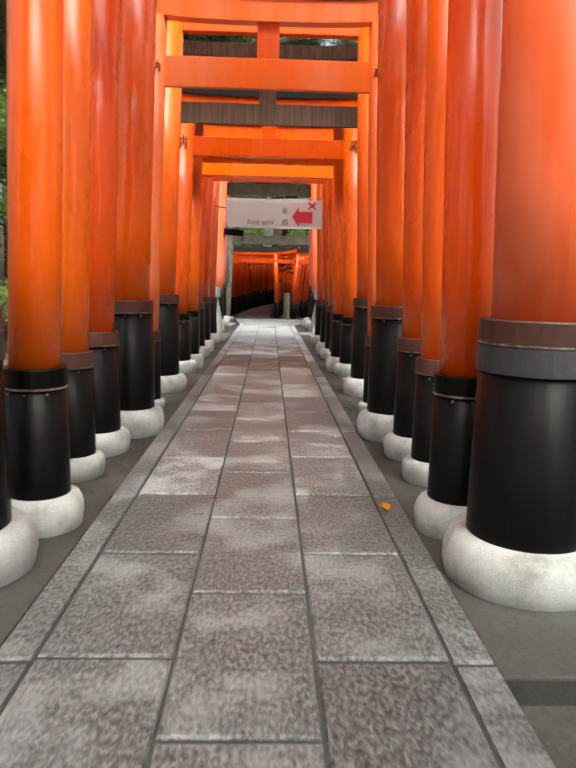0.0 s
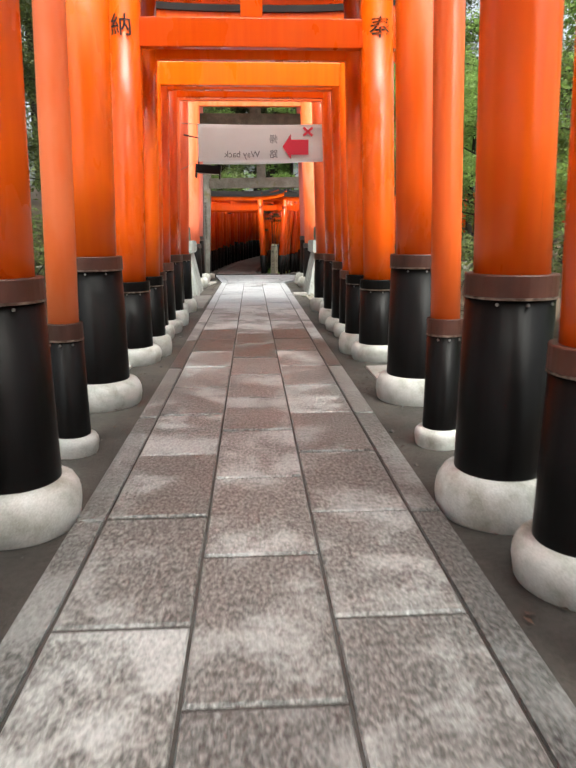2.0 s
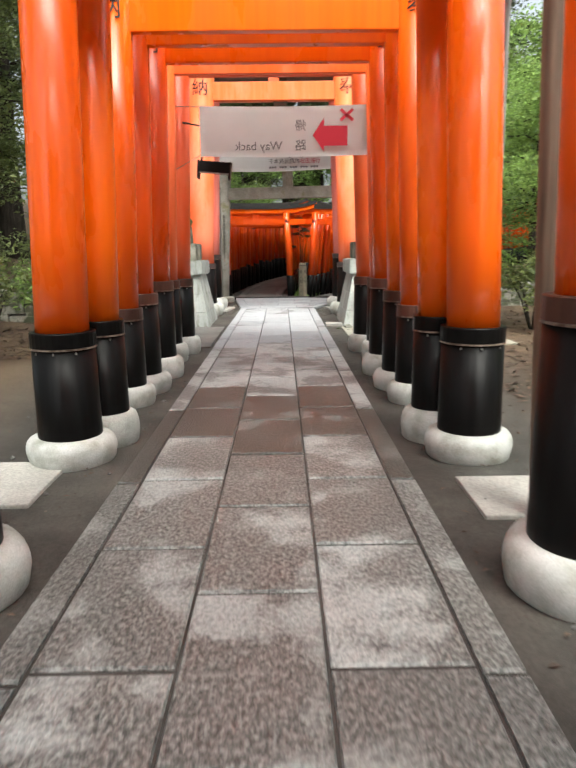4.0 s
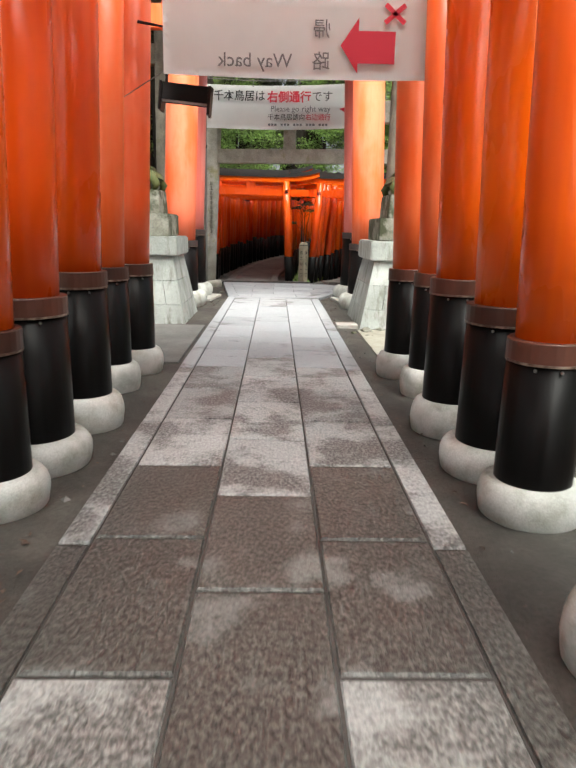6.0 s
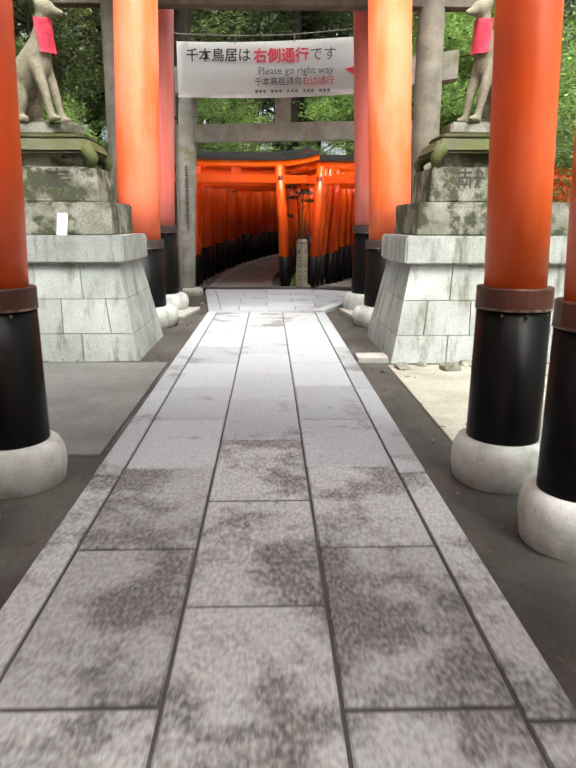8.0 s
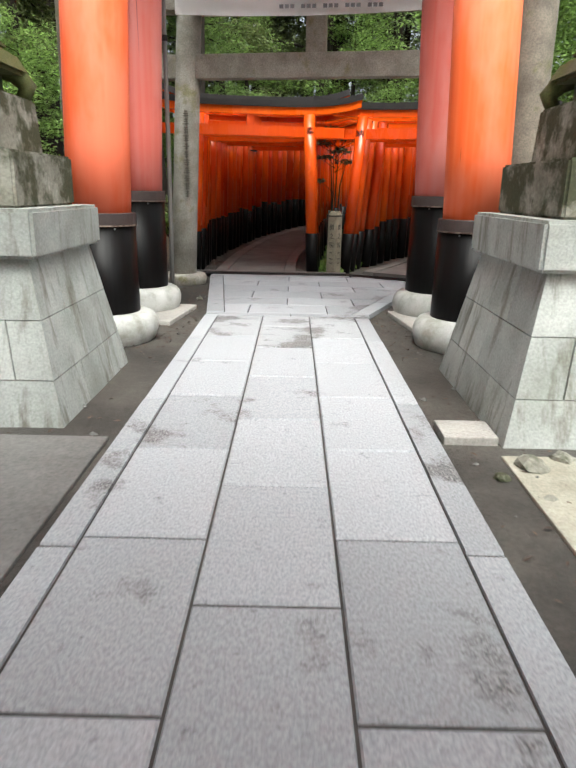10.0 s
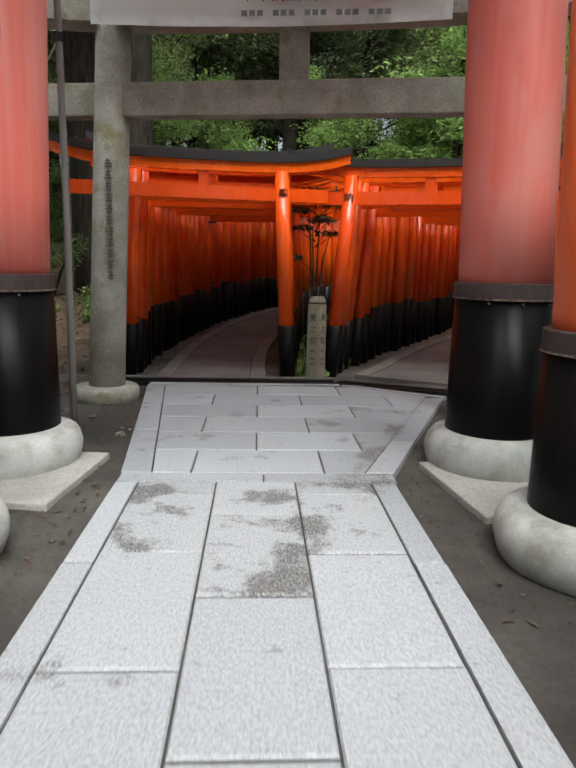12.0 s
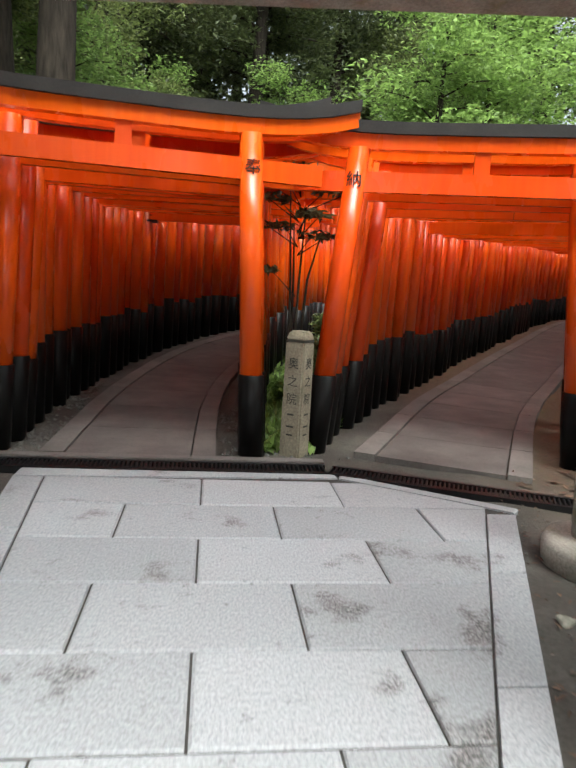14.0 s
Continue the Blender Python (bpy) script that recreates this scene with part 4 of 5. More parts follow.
def way_back_banner():
    g = new("banner")
    part("cloth", banner_cloth("cloth", -0.87, 1.21, 2.50, 3.09, 0.015, 1.0), M_BANNER, g, "", True)
    m = -0.016
    lettering("帰", 0.145, M_GREYINK, g, pose(0.37, m, 2.84), True)
    lettering("路", 0.145, M_GREYINK, g, pose(0.37, m, 2.61), True)
    lettering("Way back", 0.145, M_GREYINK, g, pose(-0.15, m, 2.61), True)
    bm = bmesh.new()
    pl = [(0.52, 2.735), (0.66, 2.94), (0.66, 2.845), (0.95, 2.845), (0.95, 2.61), (0.66, 2.61), (0.66, 2.535)]
    a = [bm.verts.new((x, m, z)) for x, z in pl]
    bm.faces.new(a)
    bmesh.ops.triangulate(bm, faces=bm.faces[:])
    part("arrow", bm, M_REDINK, g, "crimson arrow")
    bm = bmesh.new()
    for r in (40, -40):
        box(bm, -0.10, 0.10, -0.0022, 0.001, -0.018, 0.018)
        bmesh.ops.transform(bm, matrix=pose(0.94, m, 2.97, 0, r, 0), verts=bm.verts[-8:])
    part("cross", bm, M_REDINK, g, "crimson cross mark")
    for (p, q) in (((-0.87, 0, 3.08), (-1.36, 0.3, 3.16)), ((1.21, 0, 3.08), (1.34, 0.3, 3.12)), ((-0.87, 0, 2.52), (-1.30, 0.3, 2.35))):
        part("cord", tube(bmesh.new(), [p, q], [0.004, 0.004], 6), M_WIRE, g)
    g.location = (0, 14.02, 0)
    tagged(g, "white cloth banner seen from behind, mirrored way back sign", "banner")


def right_way_banner():
    g = new("banner")
    part("cloth", banner_cloth("cloth", -1.52, 1.62, 3.36, 4.24, 0.04, 5.0), M_BANNER, g, "", True)
    m = -0.02
    lettering("千本鳥居は", 0.225, M_INK, g, pose(-0.80, m, 3.99, 0, 1.0, 0), bold=0.002)
    lettering("右側通行", 0.235, M_REDINK, g, pose(0.275, m, 3.96), bold=0.006)
    lettering("です", 0.225, M_INK, g, pose(0.98, m, 3.97))
    lettering("Please go right way", 0.165, M_GREYINK, g, pose(0.52, m, 3.735))
    lettering("千本鳥居請向", 0.135, M_INK, g, pose(0.22, m, 3.565))
    lettering("右边通行", 0.135, M_REDINK, g, pose(0.90, m, 3.565))
    bm = bmesh.new()
    for i in range(20):
        if i % 4 != 3:
            box(bm, -0.17 + i * 0.068, -0.12 + i * 0.068, m, m + 0.003, 3.40, 3.445)
    tagged(part("small_print", bm, M_GREYINK, g, "line of small grey print"), kind="stuff")
    bm = bmesh.new()
    a = [bm.verts.new((x, m, z)) for x, z in ((1.34, 3.74), (1.60, 3.60), (1.60, 3.80))]
    bm.faces.new(a)
    part("arrow", bm, M_REDINK, g, "crimson arrow head")
    pts = [(-1.5 + 3.1 * i / 12, 0, 4.36 - 0.07 * math.sin(math.pi * i / 12)) for i in range(13)]
    part("rope", tube(bmesh.new(), [(-1.9, 0.1, 4.6), *pts, (1.95, 0.1, 4.5)], [0.007] * 15, 6), M_WIRE, g)
    for x in (-0.5, 0.5):
        part("tie", tube(bmesh.new(), [(x, 0, 4.31), (x, -0.004, 4.18)], [0.009, 0.009], 6), M_WIRE, g)
    g.matrix_world = pose(0.0, 23.22, 0.06, 0, 0, -8)
    tagged(g, "white cloth banner asking walkers to keep to one side", "banner")


way_back_banner()
right_way_banner()


# ---- lamps ----
def box_lantern(m, label):
    g = new("hanging_lantern")
    part("roof", frustum(bmesh.new(), -0.17, 0.17, -0.17, 0.17, 0.30, 0.36, 0.06), M_METAL, g)
    part("body", box(bmesh.new(), -0.085, 0.085, -0.085, 0.085, 0.03, 0.30, 0.004), M_PAPER, g, "pale paper lamp body")
    bm = bmesh.new()
    for sx in (-1, 1):
        for sy in (-1, 1):
            box(bm, sx * 0.09 - 0.012, sx * 0.09 + 0.012, sy * 0.09 - 0.012, sy * 0.09 + 0.012, 0.02, 0.30)
    for z in (0.09, 0.16, 0.23):
        box(bm, -0.095, 0.095, -0.098, -0.088, z, z + 0.012)
        box(bm, -0.095, 0.095, 0.088, 0.098, z, z + 0.012)
    part("lattice", bm, M_METAL, g)
    part("floor_plate", box(bmesh.new(), -0.12, 0.12, -0.12, 0.12, 0.0, 0.03), M_METAL, g)
    part("hook", tube(bmesh.new(), [(0, 0, 0.36), (0, 0, 0.46)], [0.008, 0.008], 6), M_METAL, g)
    g.matrix_world = m
    return tagged(g, label, "lantern")


def tube_lamp():
    """A dark trough with a pale tube, slung under the banner from a pillar."""
    g = new("tube_lamp")
    bm = bmesh.new()
    lo, hi = ((-0.20, -0.09), (0.20, -0.09), (0.20, 0.09), (-0.20, 0.09)), ((-0.22, -0.05), (0.22, -0.05), (0.22, 0.05), (-0.22, 0.05))
    a = [bm.verts.new((x, y, 0.06)) for x, y in lo]
    c = [bm.verts.new((x, y, 0.20)) for x, y in hi]
    bm.faces.new(c)
    for i in range(4):
        bm.faces.new((a[i], a[(i + 1) % 4], c[(i + 1) % 4], c[i]))
    bmesh.ops.solidify(bm, geom=bm.faces[:], thickness=0.008)
    part("housing", bm, M_METAL, g)
    for x in (-0.20, 0.20):
        part("end_plate", box(bmesh.new(), x - 0.012, x + 0.012, -0.095, 0.095, -0.02, 0.20, 0.003), M_METAL, g)
    part("tube", tube(bmesh.new(), [(-0.19, -0.03, 0.07), (0.19, -0.03, 0.07)], [0.02, 0.02], 10), M_PAPER, g, "pale unlit lamp tube")
    part("bracket", tube(bmesh.new(), [(-0.17, 0, 0.19), (-0.17, 0.02, 0.62), (-0.45, 0.10, 0.66)], [0.014, 0.014, 0.014], 6), M_METAL, g)
    g.matrix_world = pose(-0.74, 14.27, 2.27, 0, 5, 0)
    tagged(g, "dark metal tube lamp slung below the banner", "lamp")


tube_lamp()
box_lantern(pose(-0.95, 30.2, 2.15), "dark iron box lantern hung inside the tunnel")
box_lantern(pose(10.0, 37.8, 2.75), "dark iron box lantern hung in the climbing tunnel")
# ---- side ground: slabs, kerb ends, low walls ----
def flat(name, x0, x1, y0, y1, z0, z1, mat, label, cat, rot=0.0):
    o = part(name, box(bmesh.new(), x0, x1, y0, y1, z0, z1, 0.01), mat)
    o.rotation_euler = (0, 0, rot)
    return tagged(o, label, cat, kind="structure")


flat("side_pavement", 1.2, 3.6, 14.95, 17.45, -0.16, -0.035, M_SAND, "pale sandy paving beside the path", "pavement")
flat("cement_slab", -3.4, -0.95, 15.0, 17.6, -0.16, -0.03, M_SLABDARK, "smooth grey cement slab beside the path", "pavement")
flat("step_stone", 0.93, 1.24, 17.62, 17.9, -0.14, 0.0, M_PAD, "pale step stone beside the path", "step")
flat("side_slab", 1.16, 3.4, 8.75, 9.35, -0.12, -0.025, M_PAD, "pale cement strip between two gates", "pavement")
flat("side_slab", -3.4, -1.32, 9.0, 9.75, -0.12, -0.025, M_PAD, "pale cement strip between two gates", "pavement")
for sx in (-1, 1):
    x0, x1 = sorted((sx * 0.905, sx * 2.4))
    flat("cement_bed", x0, x1, 2.02, 3.95, -0.24, -0.028, M_BED, "damp grey cement bed under a pair of gates", "pavement")
kerb = part("loose_stone", frustum(bmesh.new(), -0.13, 0.13, -0.09, 0.09, -0.14, 0.0, 0.02, 0.02), M_PAD)
kerb.matrix_world = pose(1.50, 1.86, 0.0, 0, 0, 20)
tagged(kerb, "pale squared stone lying in the mud by the cement bed", "stone")


def low_wall(x0, x1, y, seed):
    g = new("low_wall")
    random.seed(seed)
    for k in range(3):
        x = x0 + (0.0 if k % 2 else -0.2)
        while x < x1:
            w = random.uniform(0.4, 0.75)
            d = random.uniform(-0.025, 0.025)
            bm = box(bmesh.new(), x, x + w - 0.012, y + d, y + 0.4, ground_z(x, y) + k * 0.22 - 0.1, ground_z(x, y) + k * 0.22 + 0.11, 0.02)
            part("stone", bm, M_MOSSY, g)
            x += w
    tagged(g, "low wall of mossy rough stone blocks", "wall", kind="structure")


low_wall(-9.0, -2.75, 17.9, 1)
low_wall(3.4, 7.5, 21.2, 2)


# ---- plants ----
def leaf_mass(bm, c, r, n, size, flatten=0.7, seed=0):
    """Scatter many small folded leaves through an uneven clump."""
    rs = random.Random(seed)
    for _ in range(n):
        while True:
            p = Vector((rs.uniform(-1, 1), rs.uniform(-1, 1), rs.uniform(-1, 1)))
            if 0.25 < p.length < 1:
                break
        p = Vector((p.x * r, p.y * r, p.z * r * flatten)) * (0.75 + 0.5 * noise.noise(p * 1.7 + Vector((seed, 0, 0)))) + Vector(c)
        u = Vector((rs.gauss(0, 1), rs.gauss(0, 1), rs.gauss(0, 0.45))).normalized()
        w = u.cross(Vector((rs.gauss(0, 0.5), rs.gauss(0, 0.5), 1))).normalized()
        s = size * rs.uniform(0.6, 1.3)
        a = bm.verts.new(p - u * s)
        d = bm.verts.new(p + u * s)
        e = bm.verts.new(p + w * s * 0.45 + Vector((0, 0, s * 0.15)))
        f2 = bm.verts.new(p - w * s * 0.45 + Vector((0, 0, s * 0.15)))
        bm.faces.new((a, f2, d, e))
    return bm


def tree(name, height, trunk_r, leaf, seed, clumps, spread, bare=0.35, leaf_size=0.11, per=260):
    g = new(name)
    rs = random.Random(seed)
    lean = (rs.uniform(-0.06, 0.06), rs.uniform(-0.06, 0.06))
    bm = bmesh.new()
    pts = [(lean[0] * height * t + 0.1 * math.sin(t * 5 + seed), lean[1] * height * t, -0.4 + (height + 0.4) * t) for t in (0, 0.04, 0.15, 0.35, 0.6, 0.8, 0.95)]
    tube(bm, pts, [trunk_r * k for k in (1.7, 1.25, 1.0, 0.85, 0.6, 0.35, 0.12)], 12)
    part("trunk", bm, M_BARK, g, "", True)
    limbs, cb = bmesh.new(), bmesh.new()
    for k in range(clumps):
        t = bare + (1 - bare) * (k + rs.random()) / clumps
        z = height * t
        a = rs.uniform(0, 6.283)
        reach = spread * rs.uniform(0.35, 1.0) * (1.15 - 0.6 * t)
        base = Vector((lean[0] * z, lean[1] * z, z))
        tip = base + Vector((math.cos(a) * reach, math.sin(a) * reach, rs.uniform(-0.1, 0.35) * reach))
        mid = (base + tip) / 2 + Vector((0, 0, 0.12 * reach))
        tube(limbs, [base, mid, tip], [trunk_r * 0.28 * (1.1 - t), trunk_r * 0.16, 0.012], 6)
        leaf_mass(cb, tip, spread * rs.uniform(0.30, 0.5), per, leaf_size, 0.6, seed * 100 + k)
        leaf_mass(cb, mid, spread * 0.25, per // 3, leaf_size, 0.6, seed * 100 + k + 50)
    part("branchwork", limbs, M_BARK, g, "", True)
    part("crown", cb, leaf, g)
    return g


WALKS = spline(LEFT_LINE, 0.5) + spline(RIGHT_LINE, 0.5)
T_BROAD = tree("tree", 11, 0.30, M_LEAF, 1, 22, 4.0, 0.30, 0.10, 420)
T_DARK = tree("tree", 16, 0.42, M_LEAF_DARK, 2, 26, 4.4, 0.32, 0.12, 420)
T_BRIGHT = tree("tree", 8, 0.16, M_LEAF_BRIGHT, 3, 20, 3.0, 0.25, 0.085, 460)
T_TALL = tree("tree", 19, 0.38, M_LEAF_DARK, 4, 24, 3.8, 0.5, 0.12, 420)


def plant(proto, x, y, scale, rot, label, used=set()):
    m = pose(x, y, ground_z(x, y), 0, 0, rot)
    if proto.name in used:
        o = copy_thing(proto, m)
    else:
        used.add(proto.name)
        o = proto
        o.matrix_world = m
    o.scale = (scale,) * 3
    tagged(o, label, "tree", "woodland trees")
    return o


L_B, L_D, L_G, L_T = "broadleaf tree with an uneven green crown", "dark evergreen woodland tree", "young tree with bright green leaves", "tall dark cedar with a bare lower trunk"
for proto, lab, spots in (
    (T_DARK, L_D, ((0.5, 63, 1.3), (7, 66, 1.3), (-8, 58, 1.3), (13, 60, 1.3), (-2.5, 56, 1.2), (-7, 33, 1.0), (-4.2, 44, 1.15), (3.5, 60, 1.1), (-14, 40, 1.2), (9, 62, 1.2), (20, 52, 1.1), (-10, 56, 1.2), (26, 34, 1.0), (-22, 30, 1.2), (-9.5, 19, 1.0), (-4, 62, 1.2), (16, 66, 1.2), (-18, 62, 1.3), (-9, 26.5, 0.8), (2, 50, 1.1), (10, 58, 1.2), (-6, 50, 1.1), (22, 46, 1.1), (-13, 48, 1.2))),
    (T_TALL, L_T, ((-3.9, 33.5, 1.0), (-8.5, 27, 0.9), (1.0, 48.0, 1.0), (-11, 30, 1.0), (15, 49, 1.0), (-7.6, 9.5, 0.9), (-5.6, 15.5, 0.8), (5, 53, 1.0), (-1.5, 54, 1.05))),
    (T_BROAD, L_B, ((-5, 37, 0.9), (9, 52, 1.0), (-9, 23.5, 0.9), (10.5, 24, 0.8), (-13, 11, 0.8), (13, 14, 0.8), (-13, 5, 0.8), (14, 5, 0.8), (-3.5, 50, 1.0), (-14, -2, 1.0), (14, -4, 1.0), (-2.6, 41, 0.8), (15, 18, 1.0), (-6.2, 30, 0.6), (6, 57, 1.2), (-1, 58, 1.2), (13, 54, 1.2), (18, 58, 1.2), (-8, 44, 1.0), (18, 37, 0.9), (-6.5, 18.8, 0.6), (-7.8, 22.5, 0.7), (-9, 16, 0.8))),
    (T_BRIGHT, L_G, ((8.0, 43.5, 1.3), (10.6, 46, 1.5), (13.5, 48.0, 1.6), (9.0, 28.3, 0.85), (12.5, 32.0, 1.0), (5.2, 17.5, 0.62), (4.4, 11.0, 0.55), (-3.4, 36, 0.8), (15, 35, 1.1), (-4.8, 12.5, 0.6), (6.5, 22.0, 0.7), (4.6, 7.5, 0.55), (-5.0, 27.2, 0.45), (-6.2, 40.8, 0.6), (-8.2, 38.0, 0.55), (-7.6, 45.0, 0.8), (-10.5, 43.0, 0.8), (2.8, 47, 1.0), (-2.2, 45, 0.9), (7.5, 46.5, 1.0), (10.5, 29.5, 0.8))),
):
    for k, (x, y, sc) in enumerate(spots):
        if min(math.hypot(x - q[0], y - q[1]) for q in WALKS) < 1.9:
            continue
        plant(proto, x, y, sc, k * 67, lab)


plant(T_TALL, -2.4, 29.6, 0.75, 180, L_T)


def shrub(x, y, r, leaf, seed, label):
    g = new("shrub")
    z = ground_z(x, y)
    rs = random.Random(seed)
    st, cb = bmesh.new(), bmesh.new()
    for k in range(7):
        a = k * 0.9 + rs.random()
        tip = Vector((math.cos(a) * r * rs.uniform(0.3, 0.8), math.sin(a) * r * rs.uniform(0.3, 0.8), r * rs.uniform(0.7, 1.5)))
        tube(st, [(0, 0, -0.1), tip * 0.5 + Vector((0, 0, 0.1)), tip], [0.02, 0.014, 0.006], 5)
        leaf_mass(cb, tip, r * 0.55, 240, 0.05, 0.8, seed * 10 + k)
    part("stem", st, M_BARK, g)
    part("foliage", cb, leaf, g)
    g.location = (x, y, z)
    tagged(g, label, "shrub", "shrubs beside the path")


for i, (x, y, r) in enumerate(((4.6, 10.3, 0.8), (4.9, 11.9, 0.9), (4.6, 13.6, 0.9), (4.9, 8.0, 0.8), (4.0, 9.3, 0.9), (-5.0, 12.2, 0.8), (-3.6, 7.5, 0.8), (4.4, 16.6, 0.8), (5.0, 5.2, 0.9), (5.2, 2.6, 1.0), (-5.2, 4.6, 0.9), (-3.3, 26.6, 0.5), (-4.4, 28.6, 0.6), (-5.0, 24.8, 0.6), (-3.0, 30.5, 0.6), (4.4, 25.2, 0.5), (1.6, 29.3, 0.35), (1.25, 28.0, 0.3), (0.95, 27.0, 0.22), (1.75, 28.6, 0.35), (2.0, 30.5, 0.45), (-3.2, 15.3, 0.8), (-3.9, 13.4, 0.9), (-4.8, 16.4, 1.1), (-4.4, 20.4, 0.9), (-5.4, 22.2, 1.1), (-4.2, 22.8, 0.7), (-1.9, 31.6, 0.7), (-1.4, 33.2, 0.8), (-0.5, 34.8, 0.9), (0.6, 36.3, 0.9), (-5.4, 10.6, 0.9), (-4.9, 8.6, 0.9), (-2.4, 28.0, 0.45), (-4.6, 32.0, 0.8), (-5.8, 34.0, 1.0), (-4.3, 35.0, 1.0), (-6.6, 36.5, 1.2), (-7.2, 39.0, 1.4), (-5.4, 39.5, 1.4), (-8.6, 36.5, 1.2), (-8.8, 41.0, 1.5), (-6.6, 42.5, 1.6))):
    shrub(x, y, r, M_LEAF if i % 3 else M_LEAF_BRIGHT, 30 + i, "leafy green shrub behind the gates")


# ---- sapling with rusty leaves behind the marker ----
def sapling():
    """Four thin stems from one root with a dark flat-topped head of leaves."""
    g = new("sapling")
    st, cb = bmesh.new(), bmesh.new()
    for k, (dx, dy, h) in enumerate(((-0.03, 0.0, 2.15), (0.02, 0.03, 2.0), (0.06, -0.02, 1.75), (-0.01, 0.05, 1.85))):
        tube(st, [(dx * 0.4, dy * 0.4, -0.1), (dx, dy, 0.8), (dx * 1.6, dy, 1.4), (dx * 3, dy * 2, h)], [0.016, 0.013, 0.010, 0.005], 6)
    for k in range(16):
        z = 1.72 + (k % 8) * 0.07
        a = k * 2.4
        tip = (math.cos(a) * (0.12 + 0.02 * k), math.sin(a) * 0.26, z + 0.06)
        tube(st, [(0, 0, z - 0.12), tip], [0.006, 0.003], 5)
        leaf_mass(cb, tip, 0.15, 34, 0.045, 0.35, 200 + k)
    tube(st, [(0, 0, 1.25), (-0.22, -0.05, 1.46)], [0.006, 0.003], 5)
    leaf_mass(cb, (-0.25, -0.06, 1.47), 0.12, 26, 0.05, 0.4, 260)
    part("stem", st, M_BARK, g, "", True)
    part("foliage", cb, M_SAPLING, g)
    g.location = (0.74, 25.75, 0)
    tagged(g, "slender dark-leaved sapling behind the stone marker", "sapling")


sapling()


def ground_cover(name, n, area, leaf, size, label, seed, up=0.0, cat="leaves"):
    rs = random.Random(seed)
    bm = bmesh.new()
    for _ in range(n):
        x, y = area(rs)
        z = ground_z(x, y) + 0.012
        u = Vector((rs.gauss(0, 1), rs.gauss(0, 1), rs.gauss(0, 0.15) + up)).normalized()
        w = u.cross(Vector((0, 0.01, 1))).normalized()
        s = size * rs.uniform(0.6, 1.4)
        p = Vector((x, y, z + (s * u.z if up else 0)))
        vs = [bm.verts.new(q) for q in (p - u * s, p + w * s * 0.45 + Vector((0, 0, 0.004)), p + u * s, p - w * s * 0.45 + Vector((0, 0, 0.006)))]
        bm.faces.new(vs)
    o = part(name, bm, leaf)
    return tagged(o, label, cat, kind="stuff")


def strip_area(rs):
    s = rs.choice((-1, 1))
    return s * rs.uniform(0.95, 2.4), (rs.uniform(19.5, 24.2) if rs.random() < 0.55 else rs.uniform(1.0, 24.0))


def slope_area(rs):
    if rs.random() < 0.7:
        return -rs.uniform(2.0, 8.5), rs.uniform(14, 34)
    return rs.uniform(2.3, 8.0), rs.uniform(5, 25)


def fork_area(rs):
    y = rs.uniform(25.3, 31.5)
    k = (y - 25.3) / 6.0
    return rs.uniform(0.48 + 0.1 * k, 0.9 + 2.6 * k), y


ground_cover("leaf_scatter", 3000, strip_area, M_LITTER, 0.021, "scattered small brown fallen leaves on damp earth", 5)
ground_cover("leaf_litter", 34000, slope_area, M_LITTER, 0.05, "brown fallen leaf litter on the slopes", 6)
ground_cover("undergrowth", 5200, fork_area, M_LEAF_BRIGHT, 0.06, "low green undergrowth between the tunnels", 7, 0.9, "undergrowth")


def pebbles():
    rs = random.Random(12)
    bm = bmesh.new()
    for _ in range(1500):
        k = rs.random()
        if k < 0.45:
            x, y = rs.uniform(-1.55, -1.24), rs.uniform(25.0, 34)
        elif k < 0.7:
            x, y = rs.uniform(0.14, 0.95), rs.uniform(25.0, 27.0)
        elif k < 0.85:
            y = rs.uniform(25.1, 30)
            x = 1.05 + (y - 25.1) * 0.62 + rs.uniform(0.0, 0.25)
        else:
            x, y = rs.choice((-1, 1)) * rs.uniform(0.95, 2.2), rs.uniform(1, 24)
        r = rs.uniform(0.008, 0.028)
        z = ground_z(x, y) + 0.2 * r
        v = [bm.verts.new((x + r * a * rs.uniform(0.7, 1.2), y + r * c * rs.uniform(0.7, 1.2), z + r * d * 0.7)) for a, c, d in ((1, 0, 0), (0, 1, 0), (-1, 0, 0), (0, -1, 0), (0, 0, 1), (0, 0, -1))]
        for q in ((0, 1, 4), (1, 2, 4), (2, 3, 4), (3, 0, 4), (1, 0, 5), (2, 1, 5), (3, 2, 5), (0, 3, 5)):
            bm.faces.new([v[i] for i in q])
    tagged(part("gravel", bm, M_SLABDARK), "loose grey pebbles along the edges", "gravel", kind="stuff")


pebbles()


def rock(x, y, r, seed):
    bm = bmesh.new()
    bmesh.ops.create_icosphere(bm, subdivisions=2, radius=r)
    for v in bm.verts:
        v.co *= 0.85 + 0.45 * noise.noise(v.co * (2.2 / r) * 0.5 + Vector((seed * 3.1, 0, 0)))
        v.co.z *= 0.6
    o = part("rock", bm, M_MOSSY, None)
    o.matrix_world = pose(x, y, ground_z(x, y) + r * 0.2, 0, 0, seed * 40)
    tagged(o, "small rough grey stone lying beside the path", "rock", "loose stones")


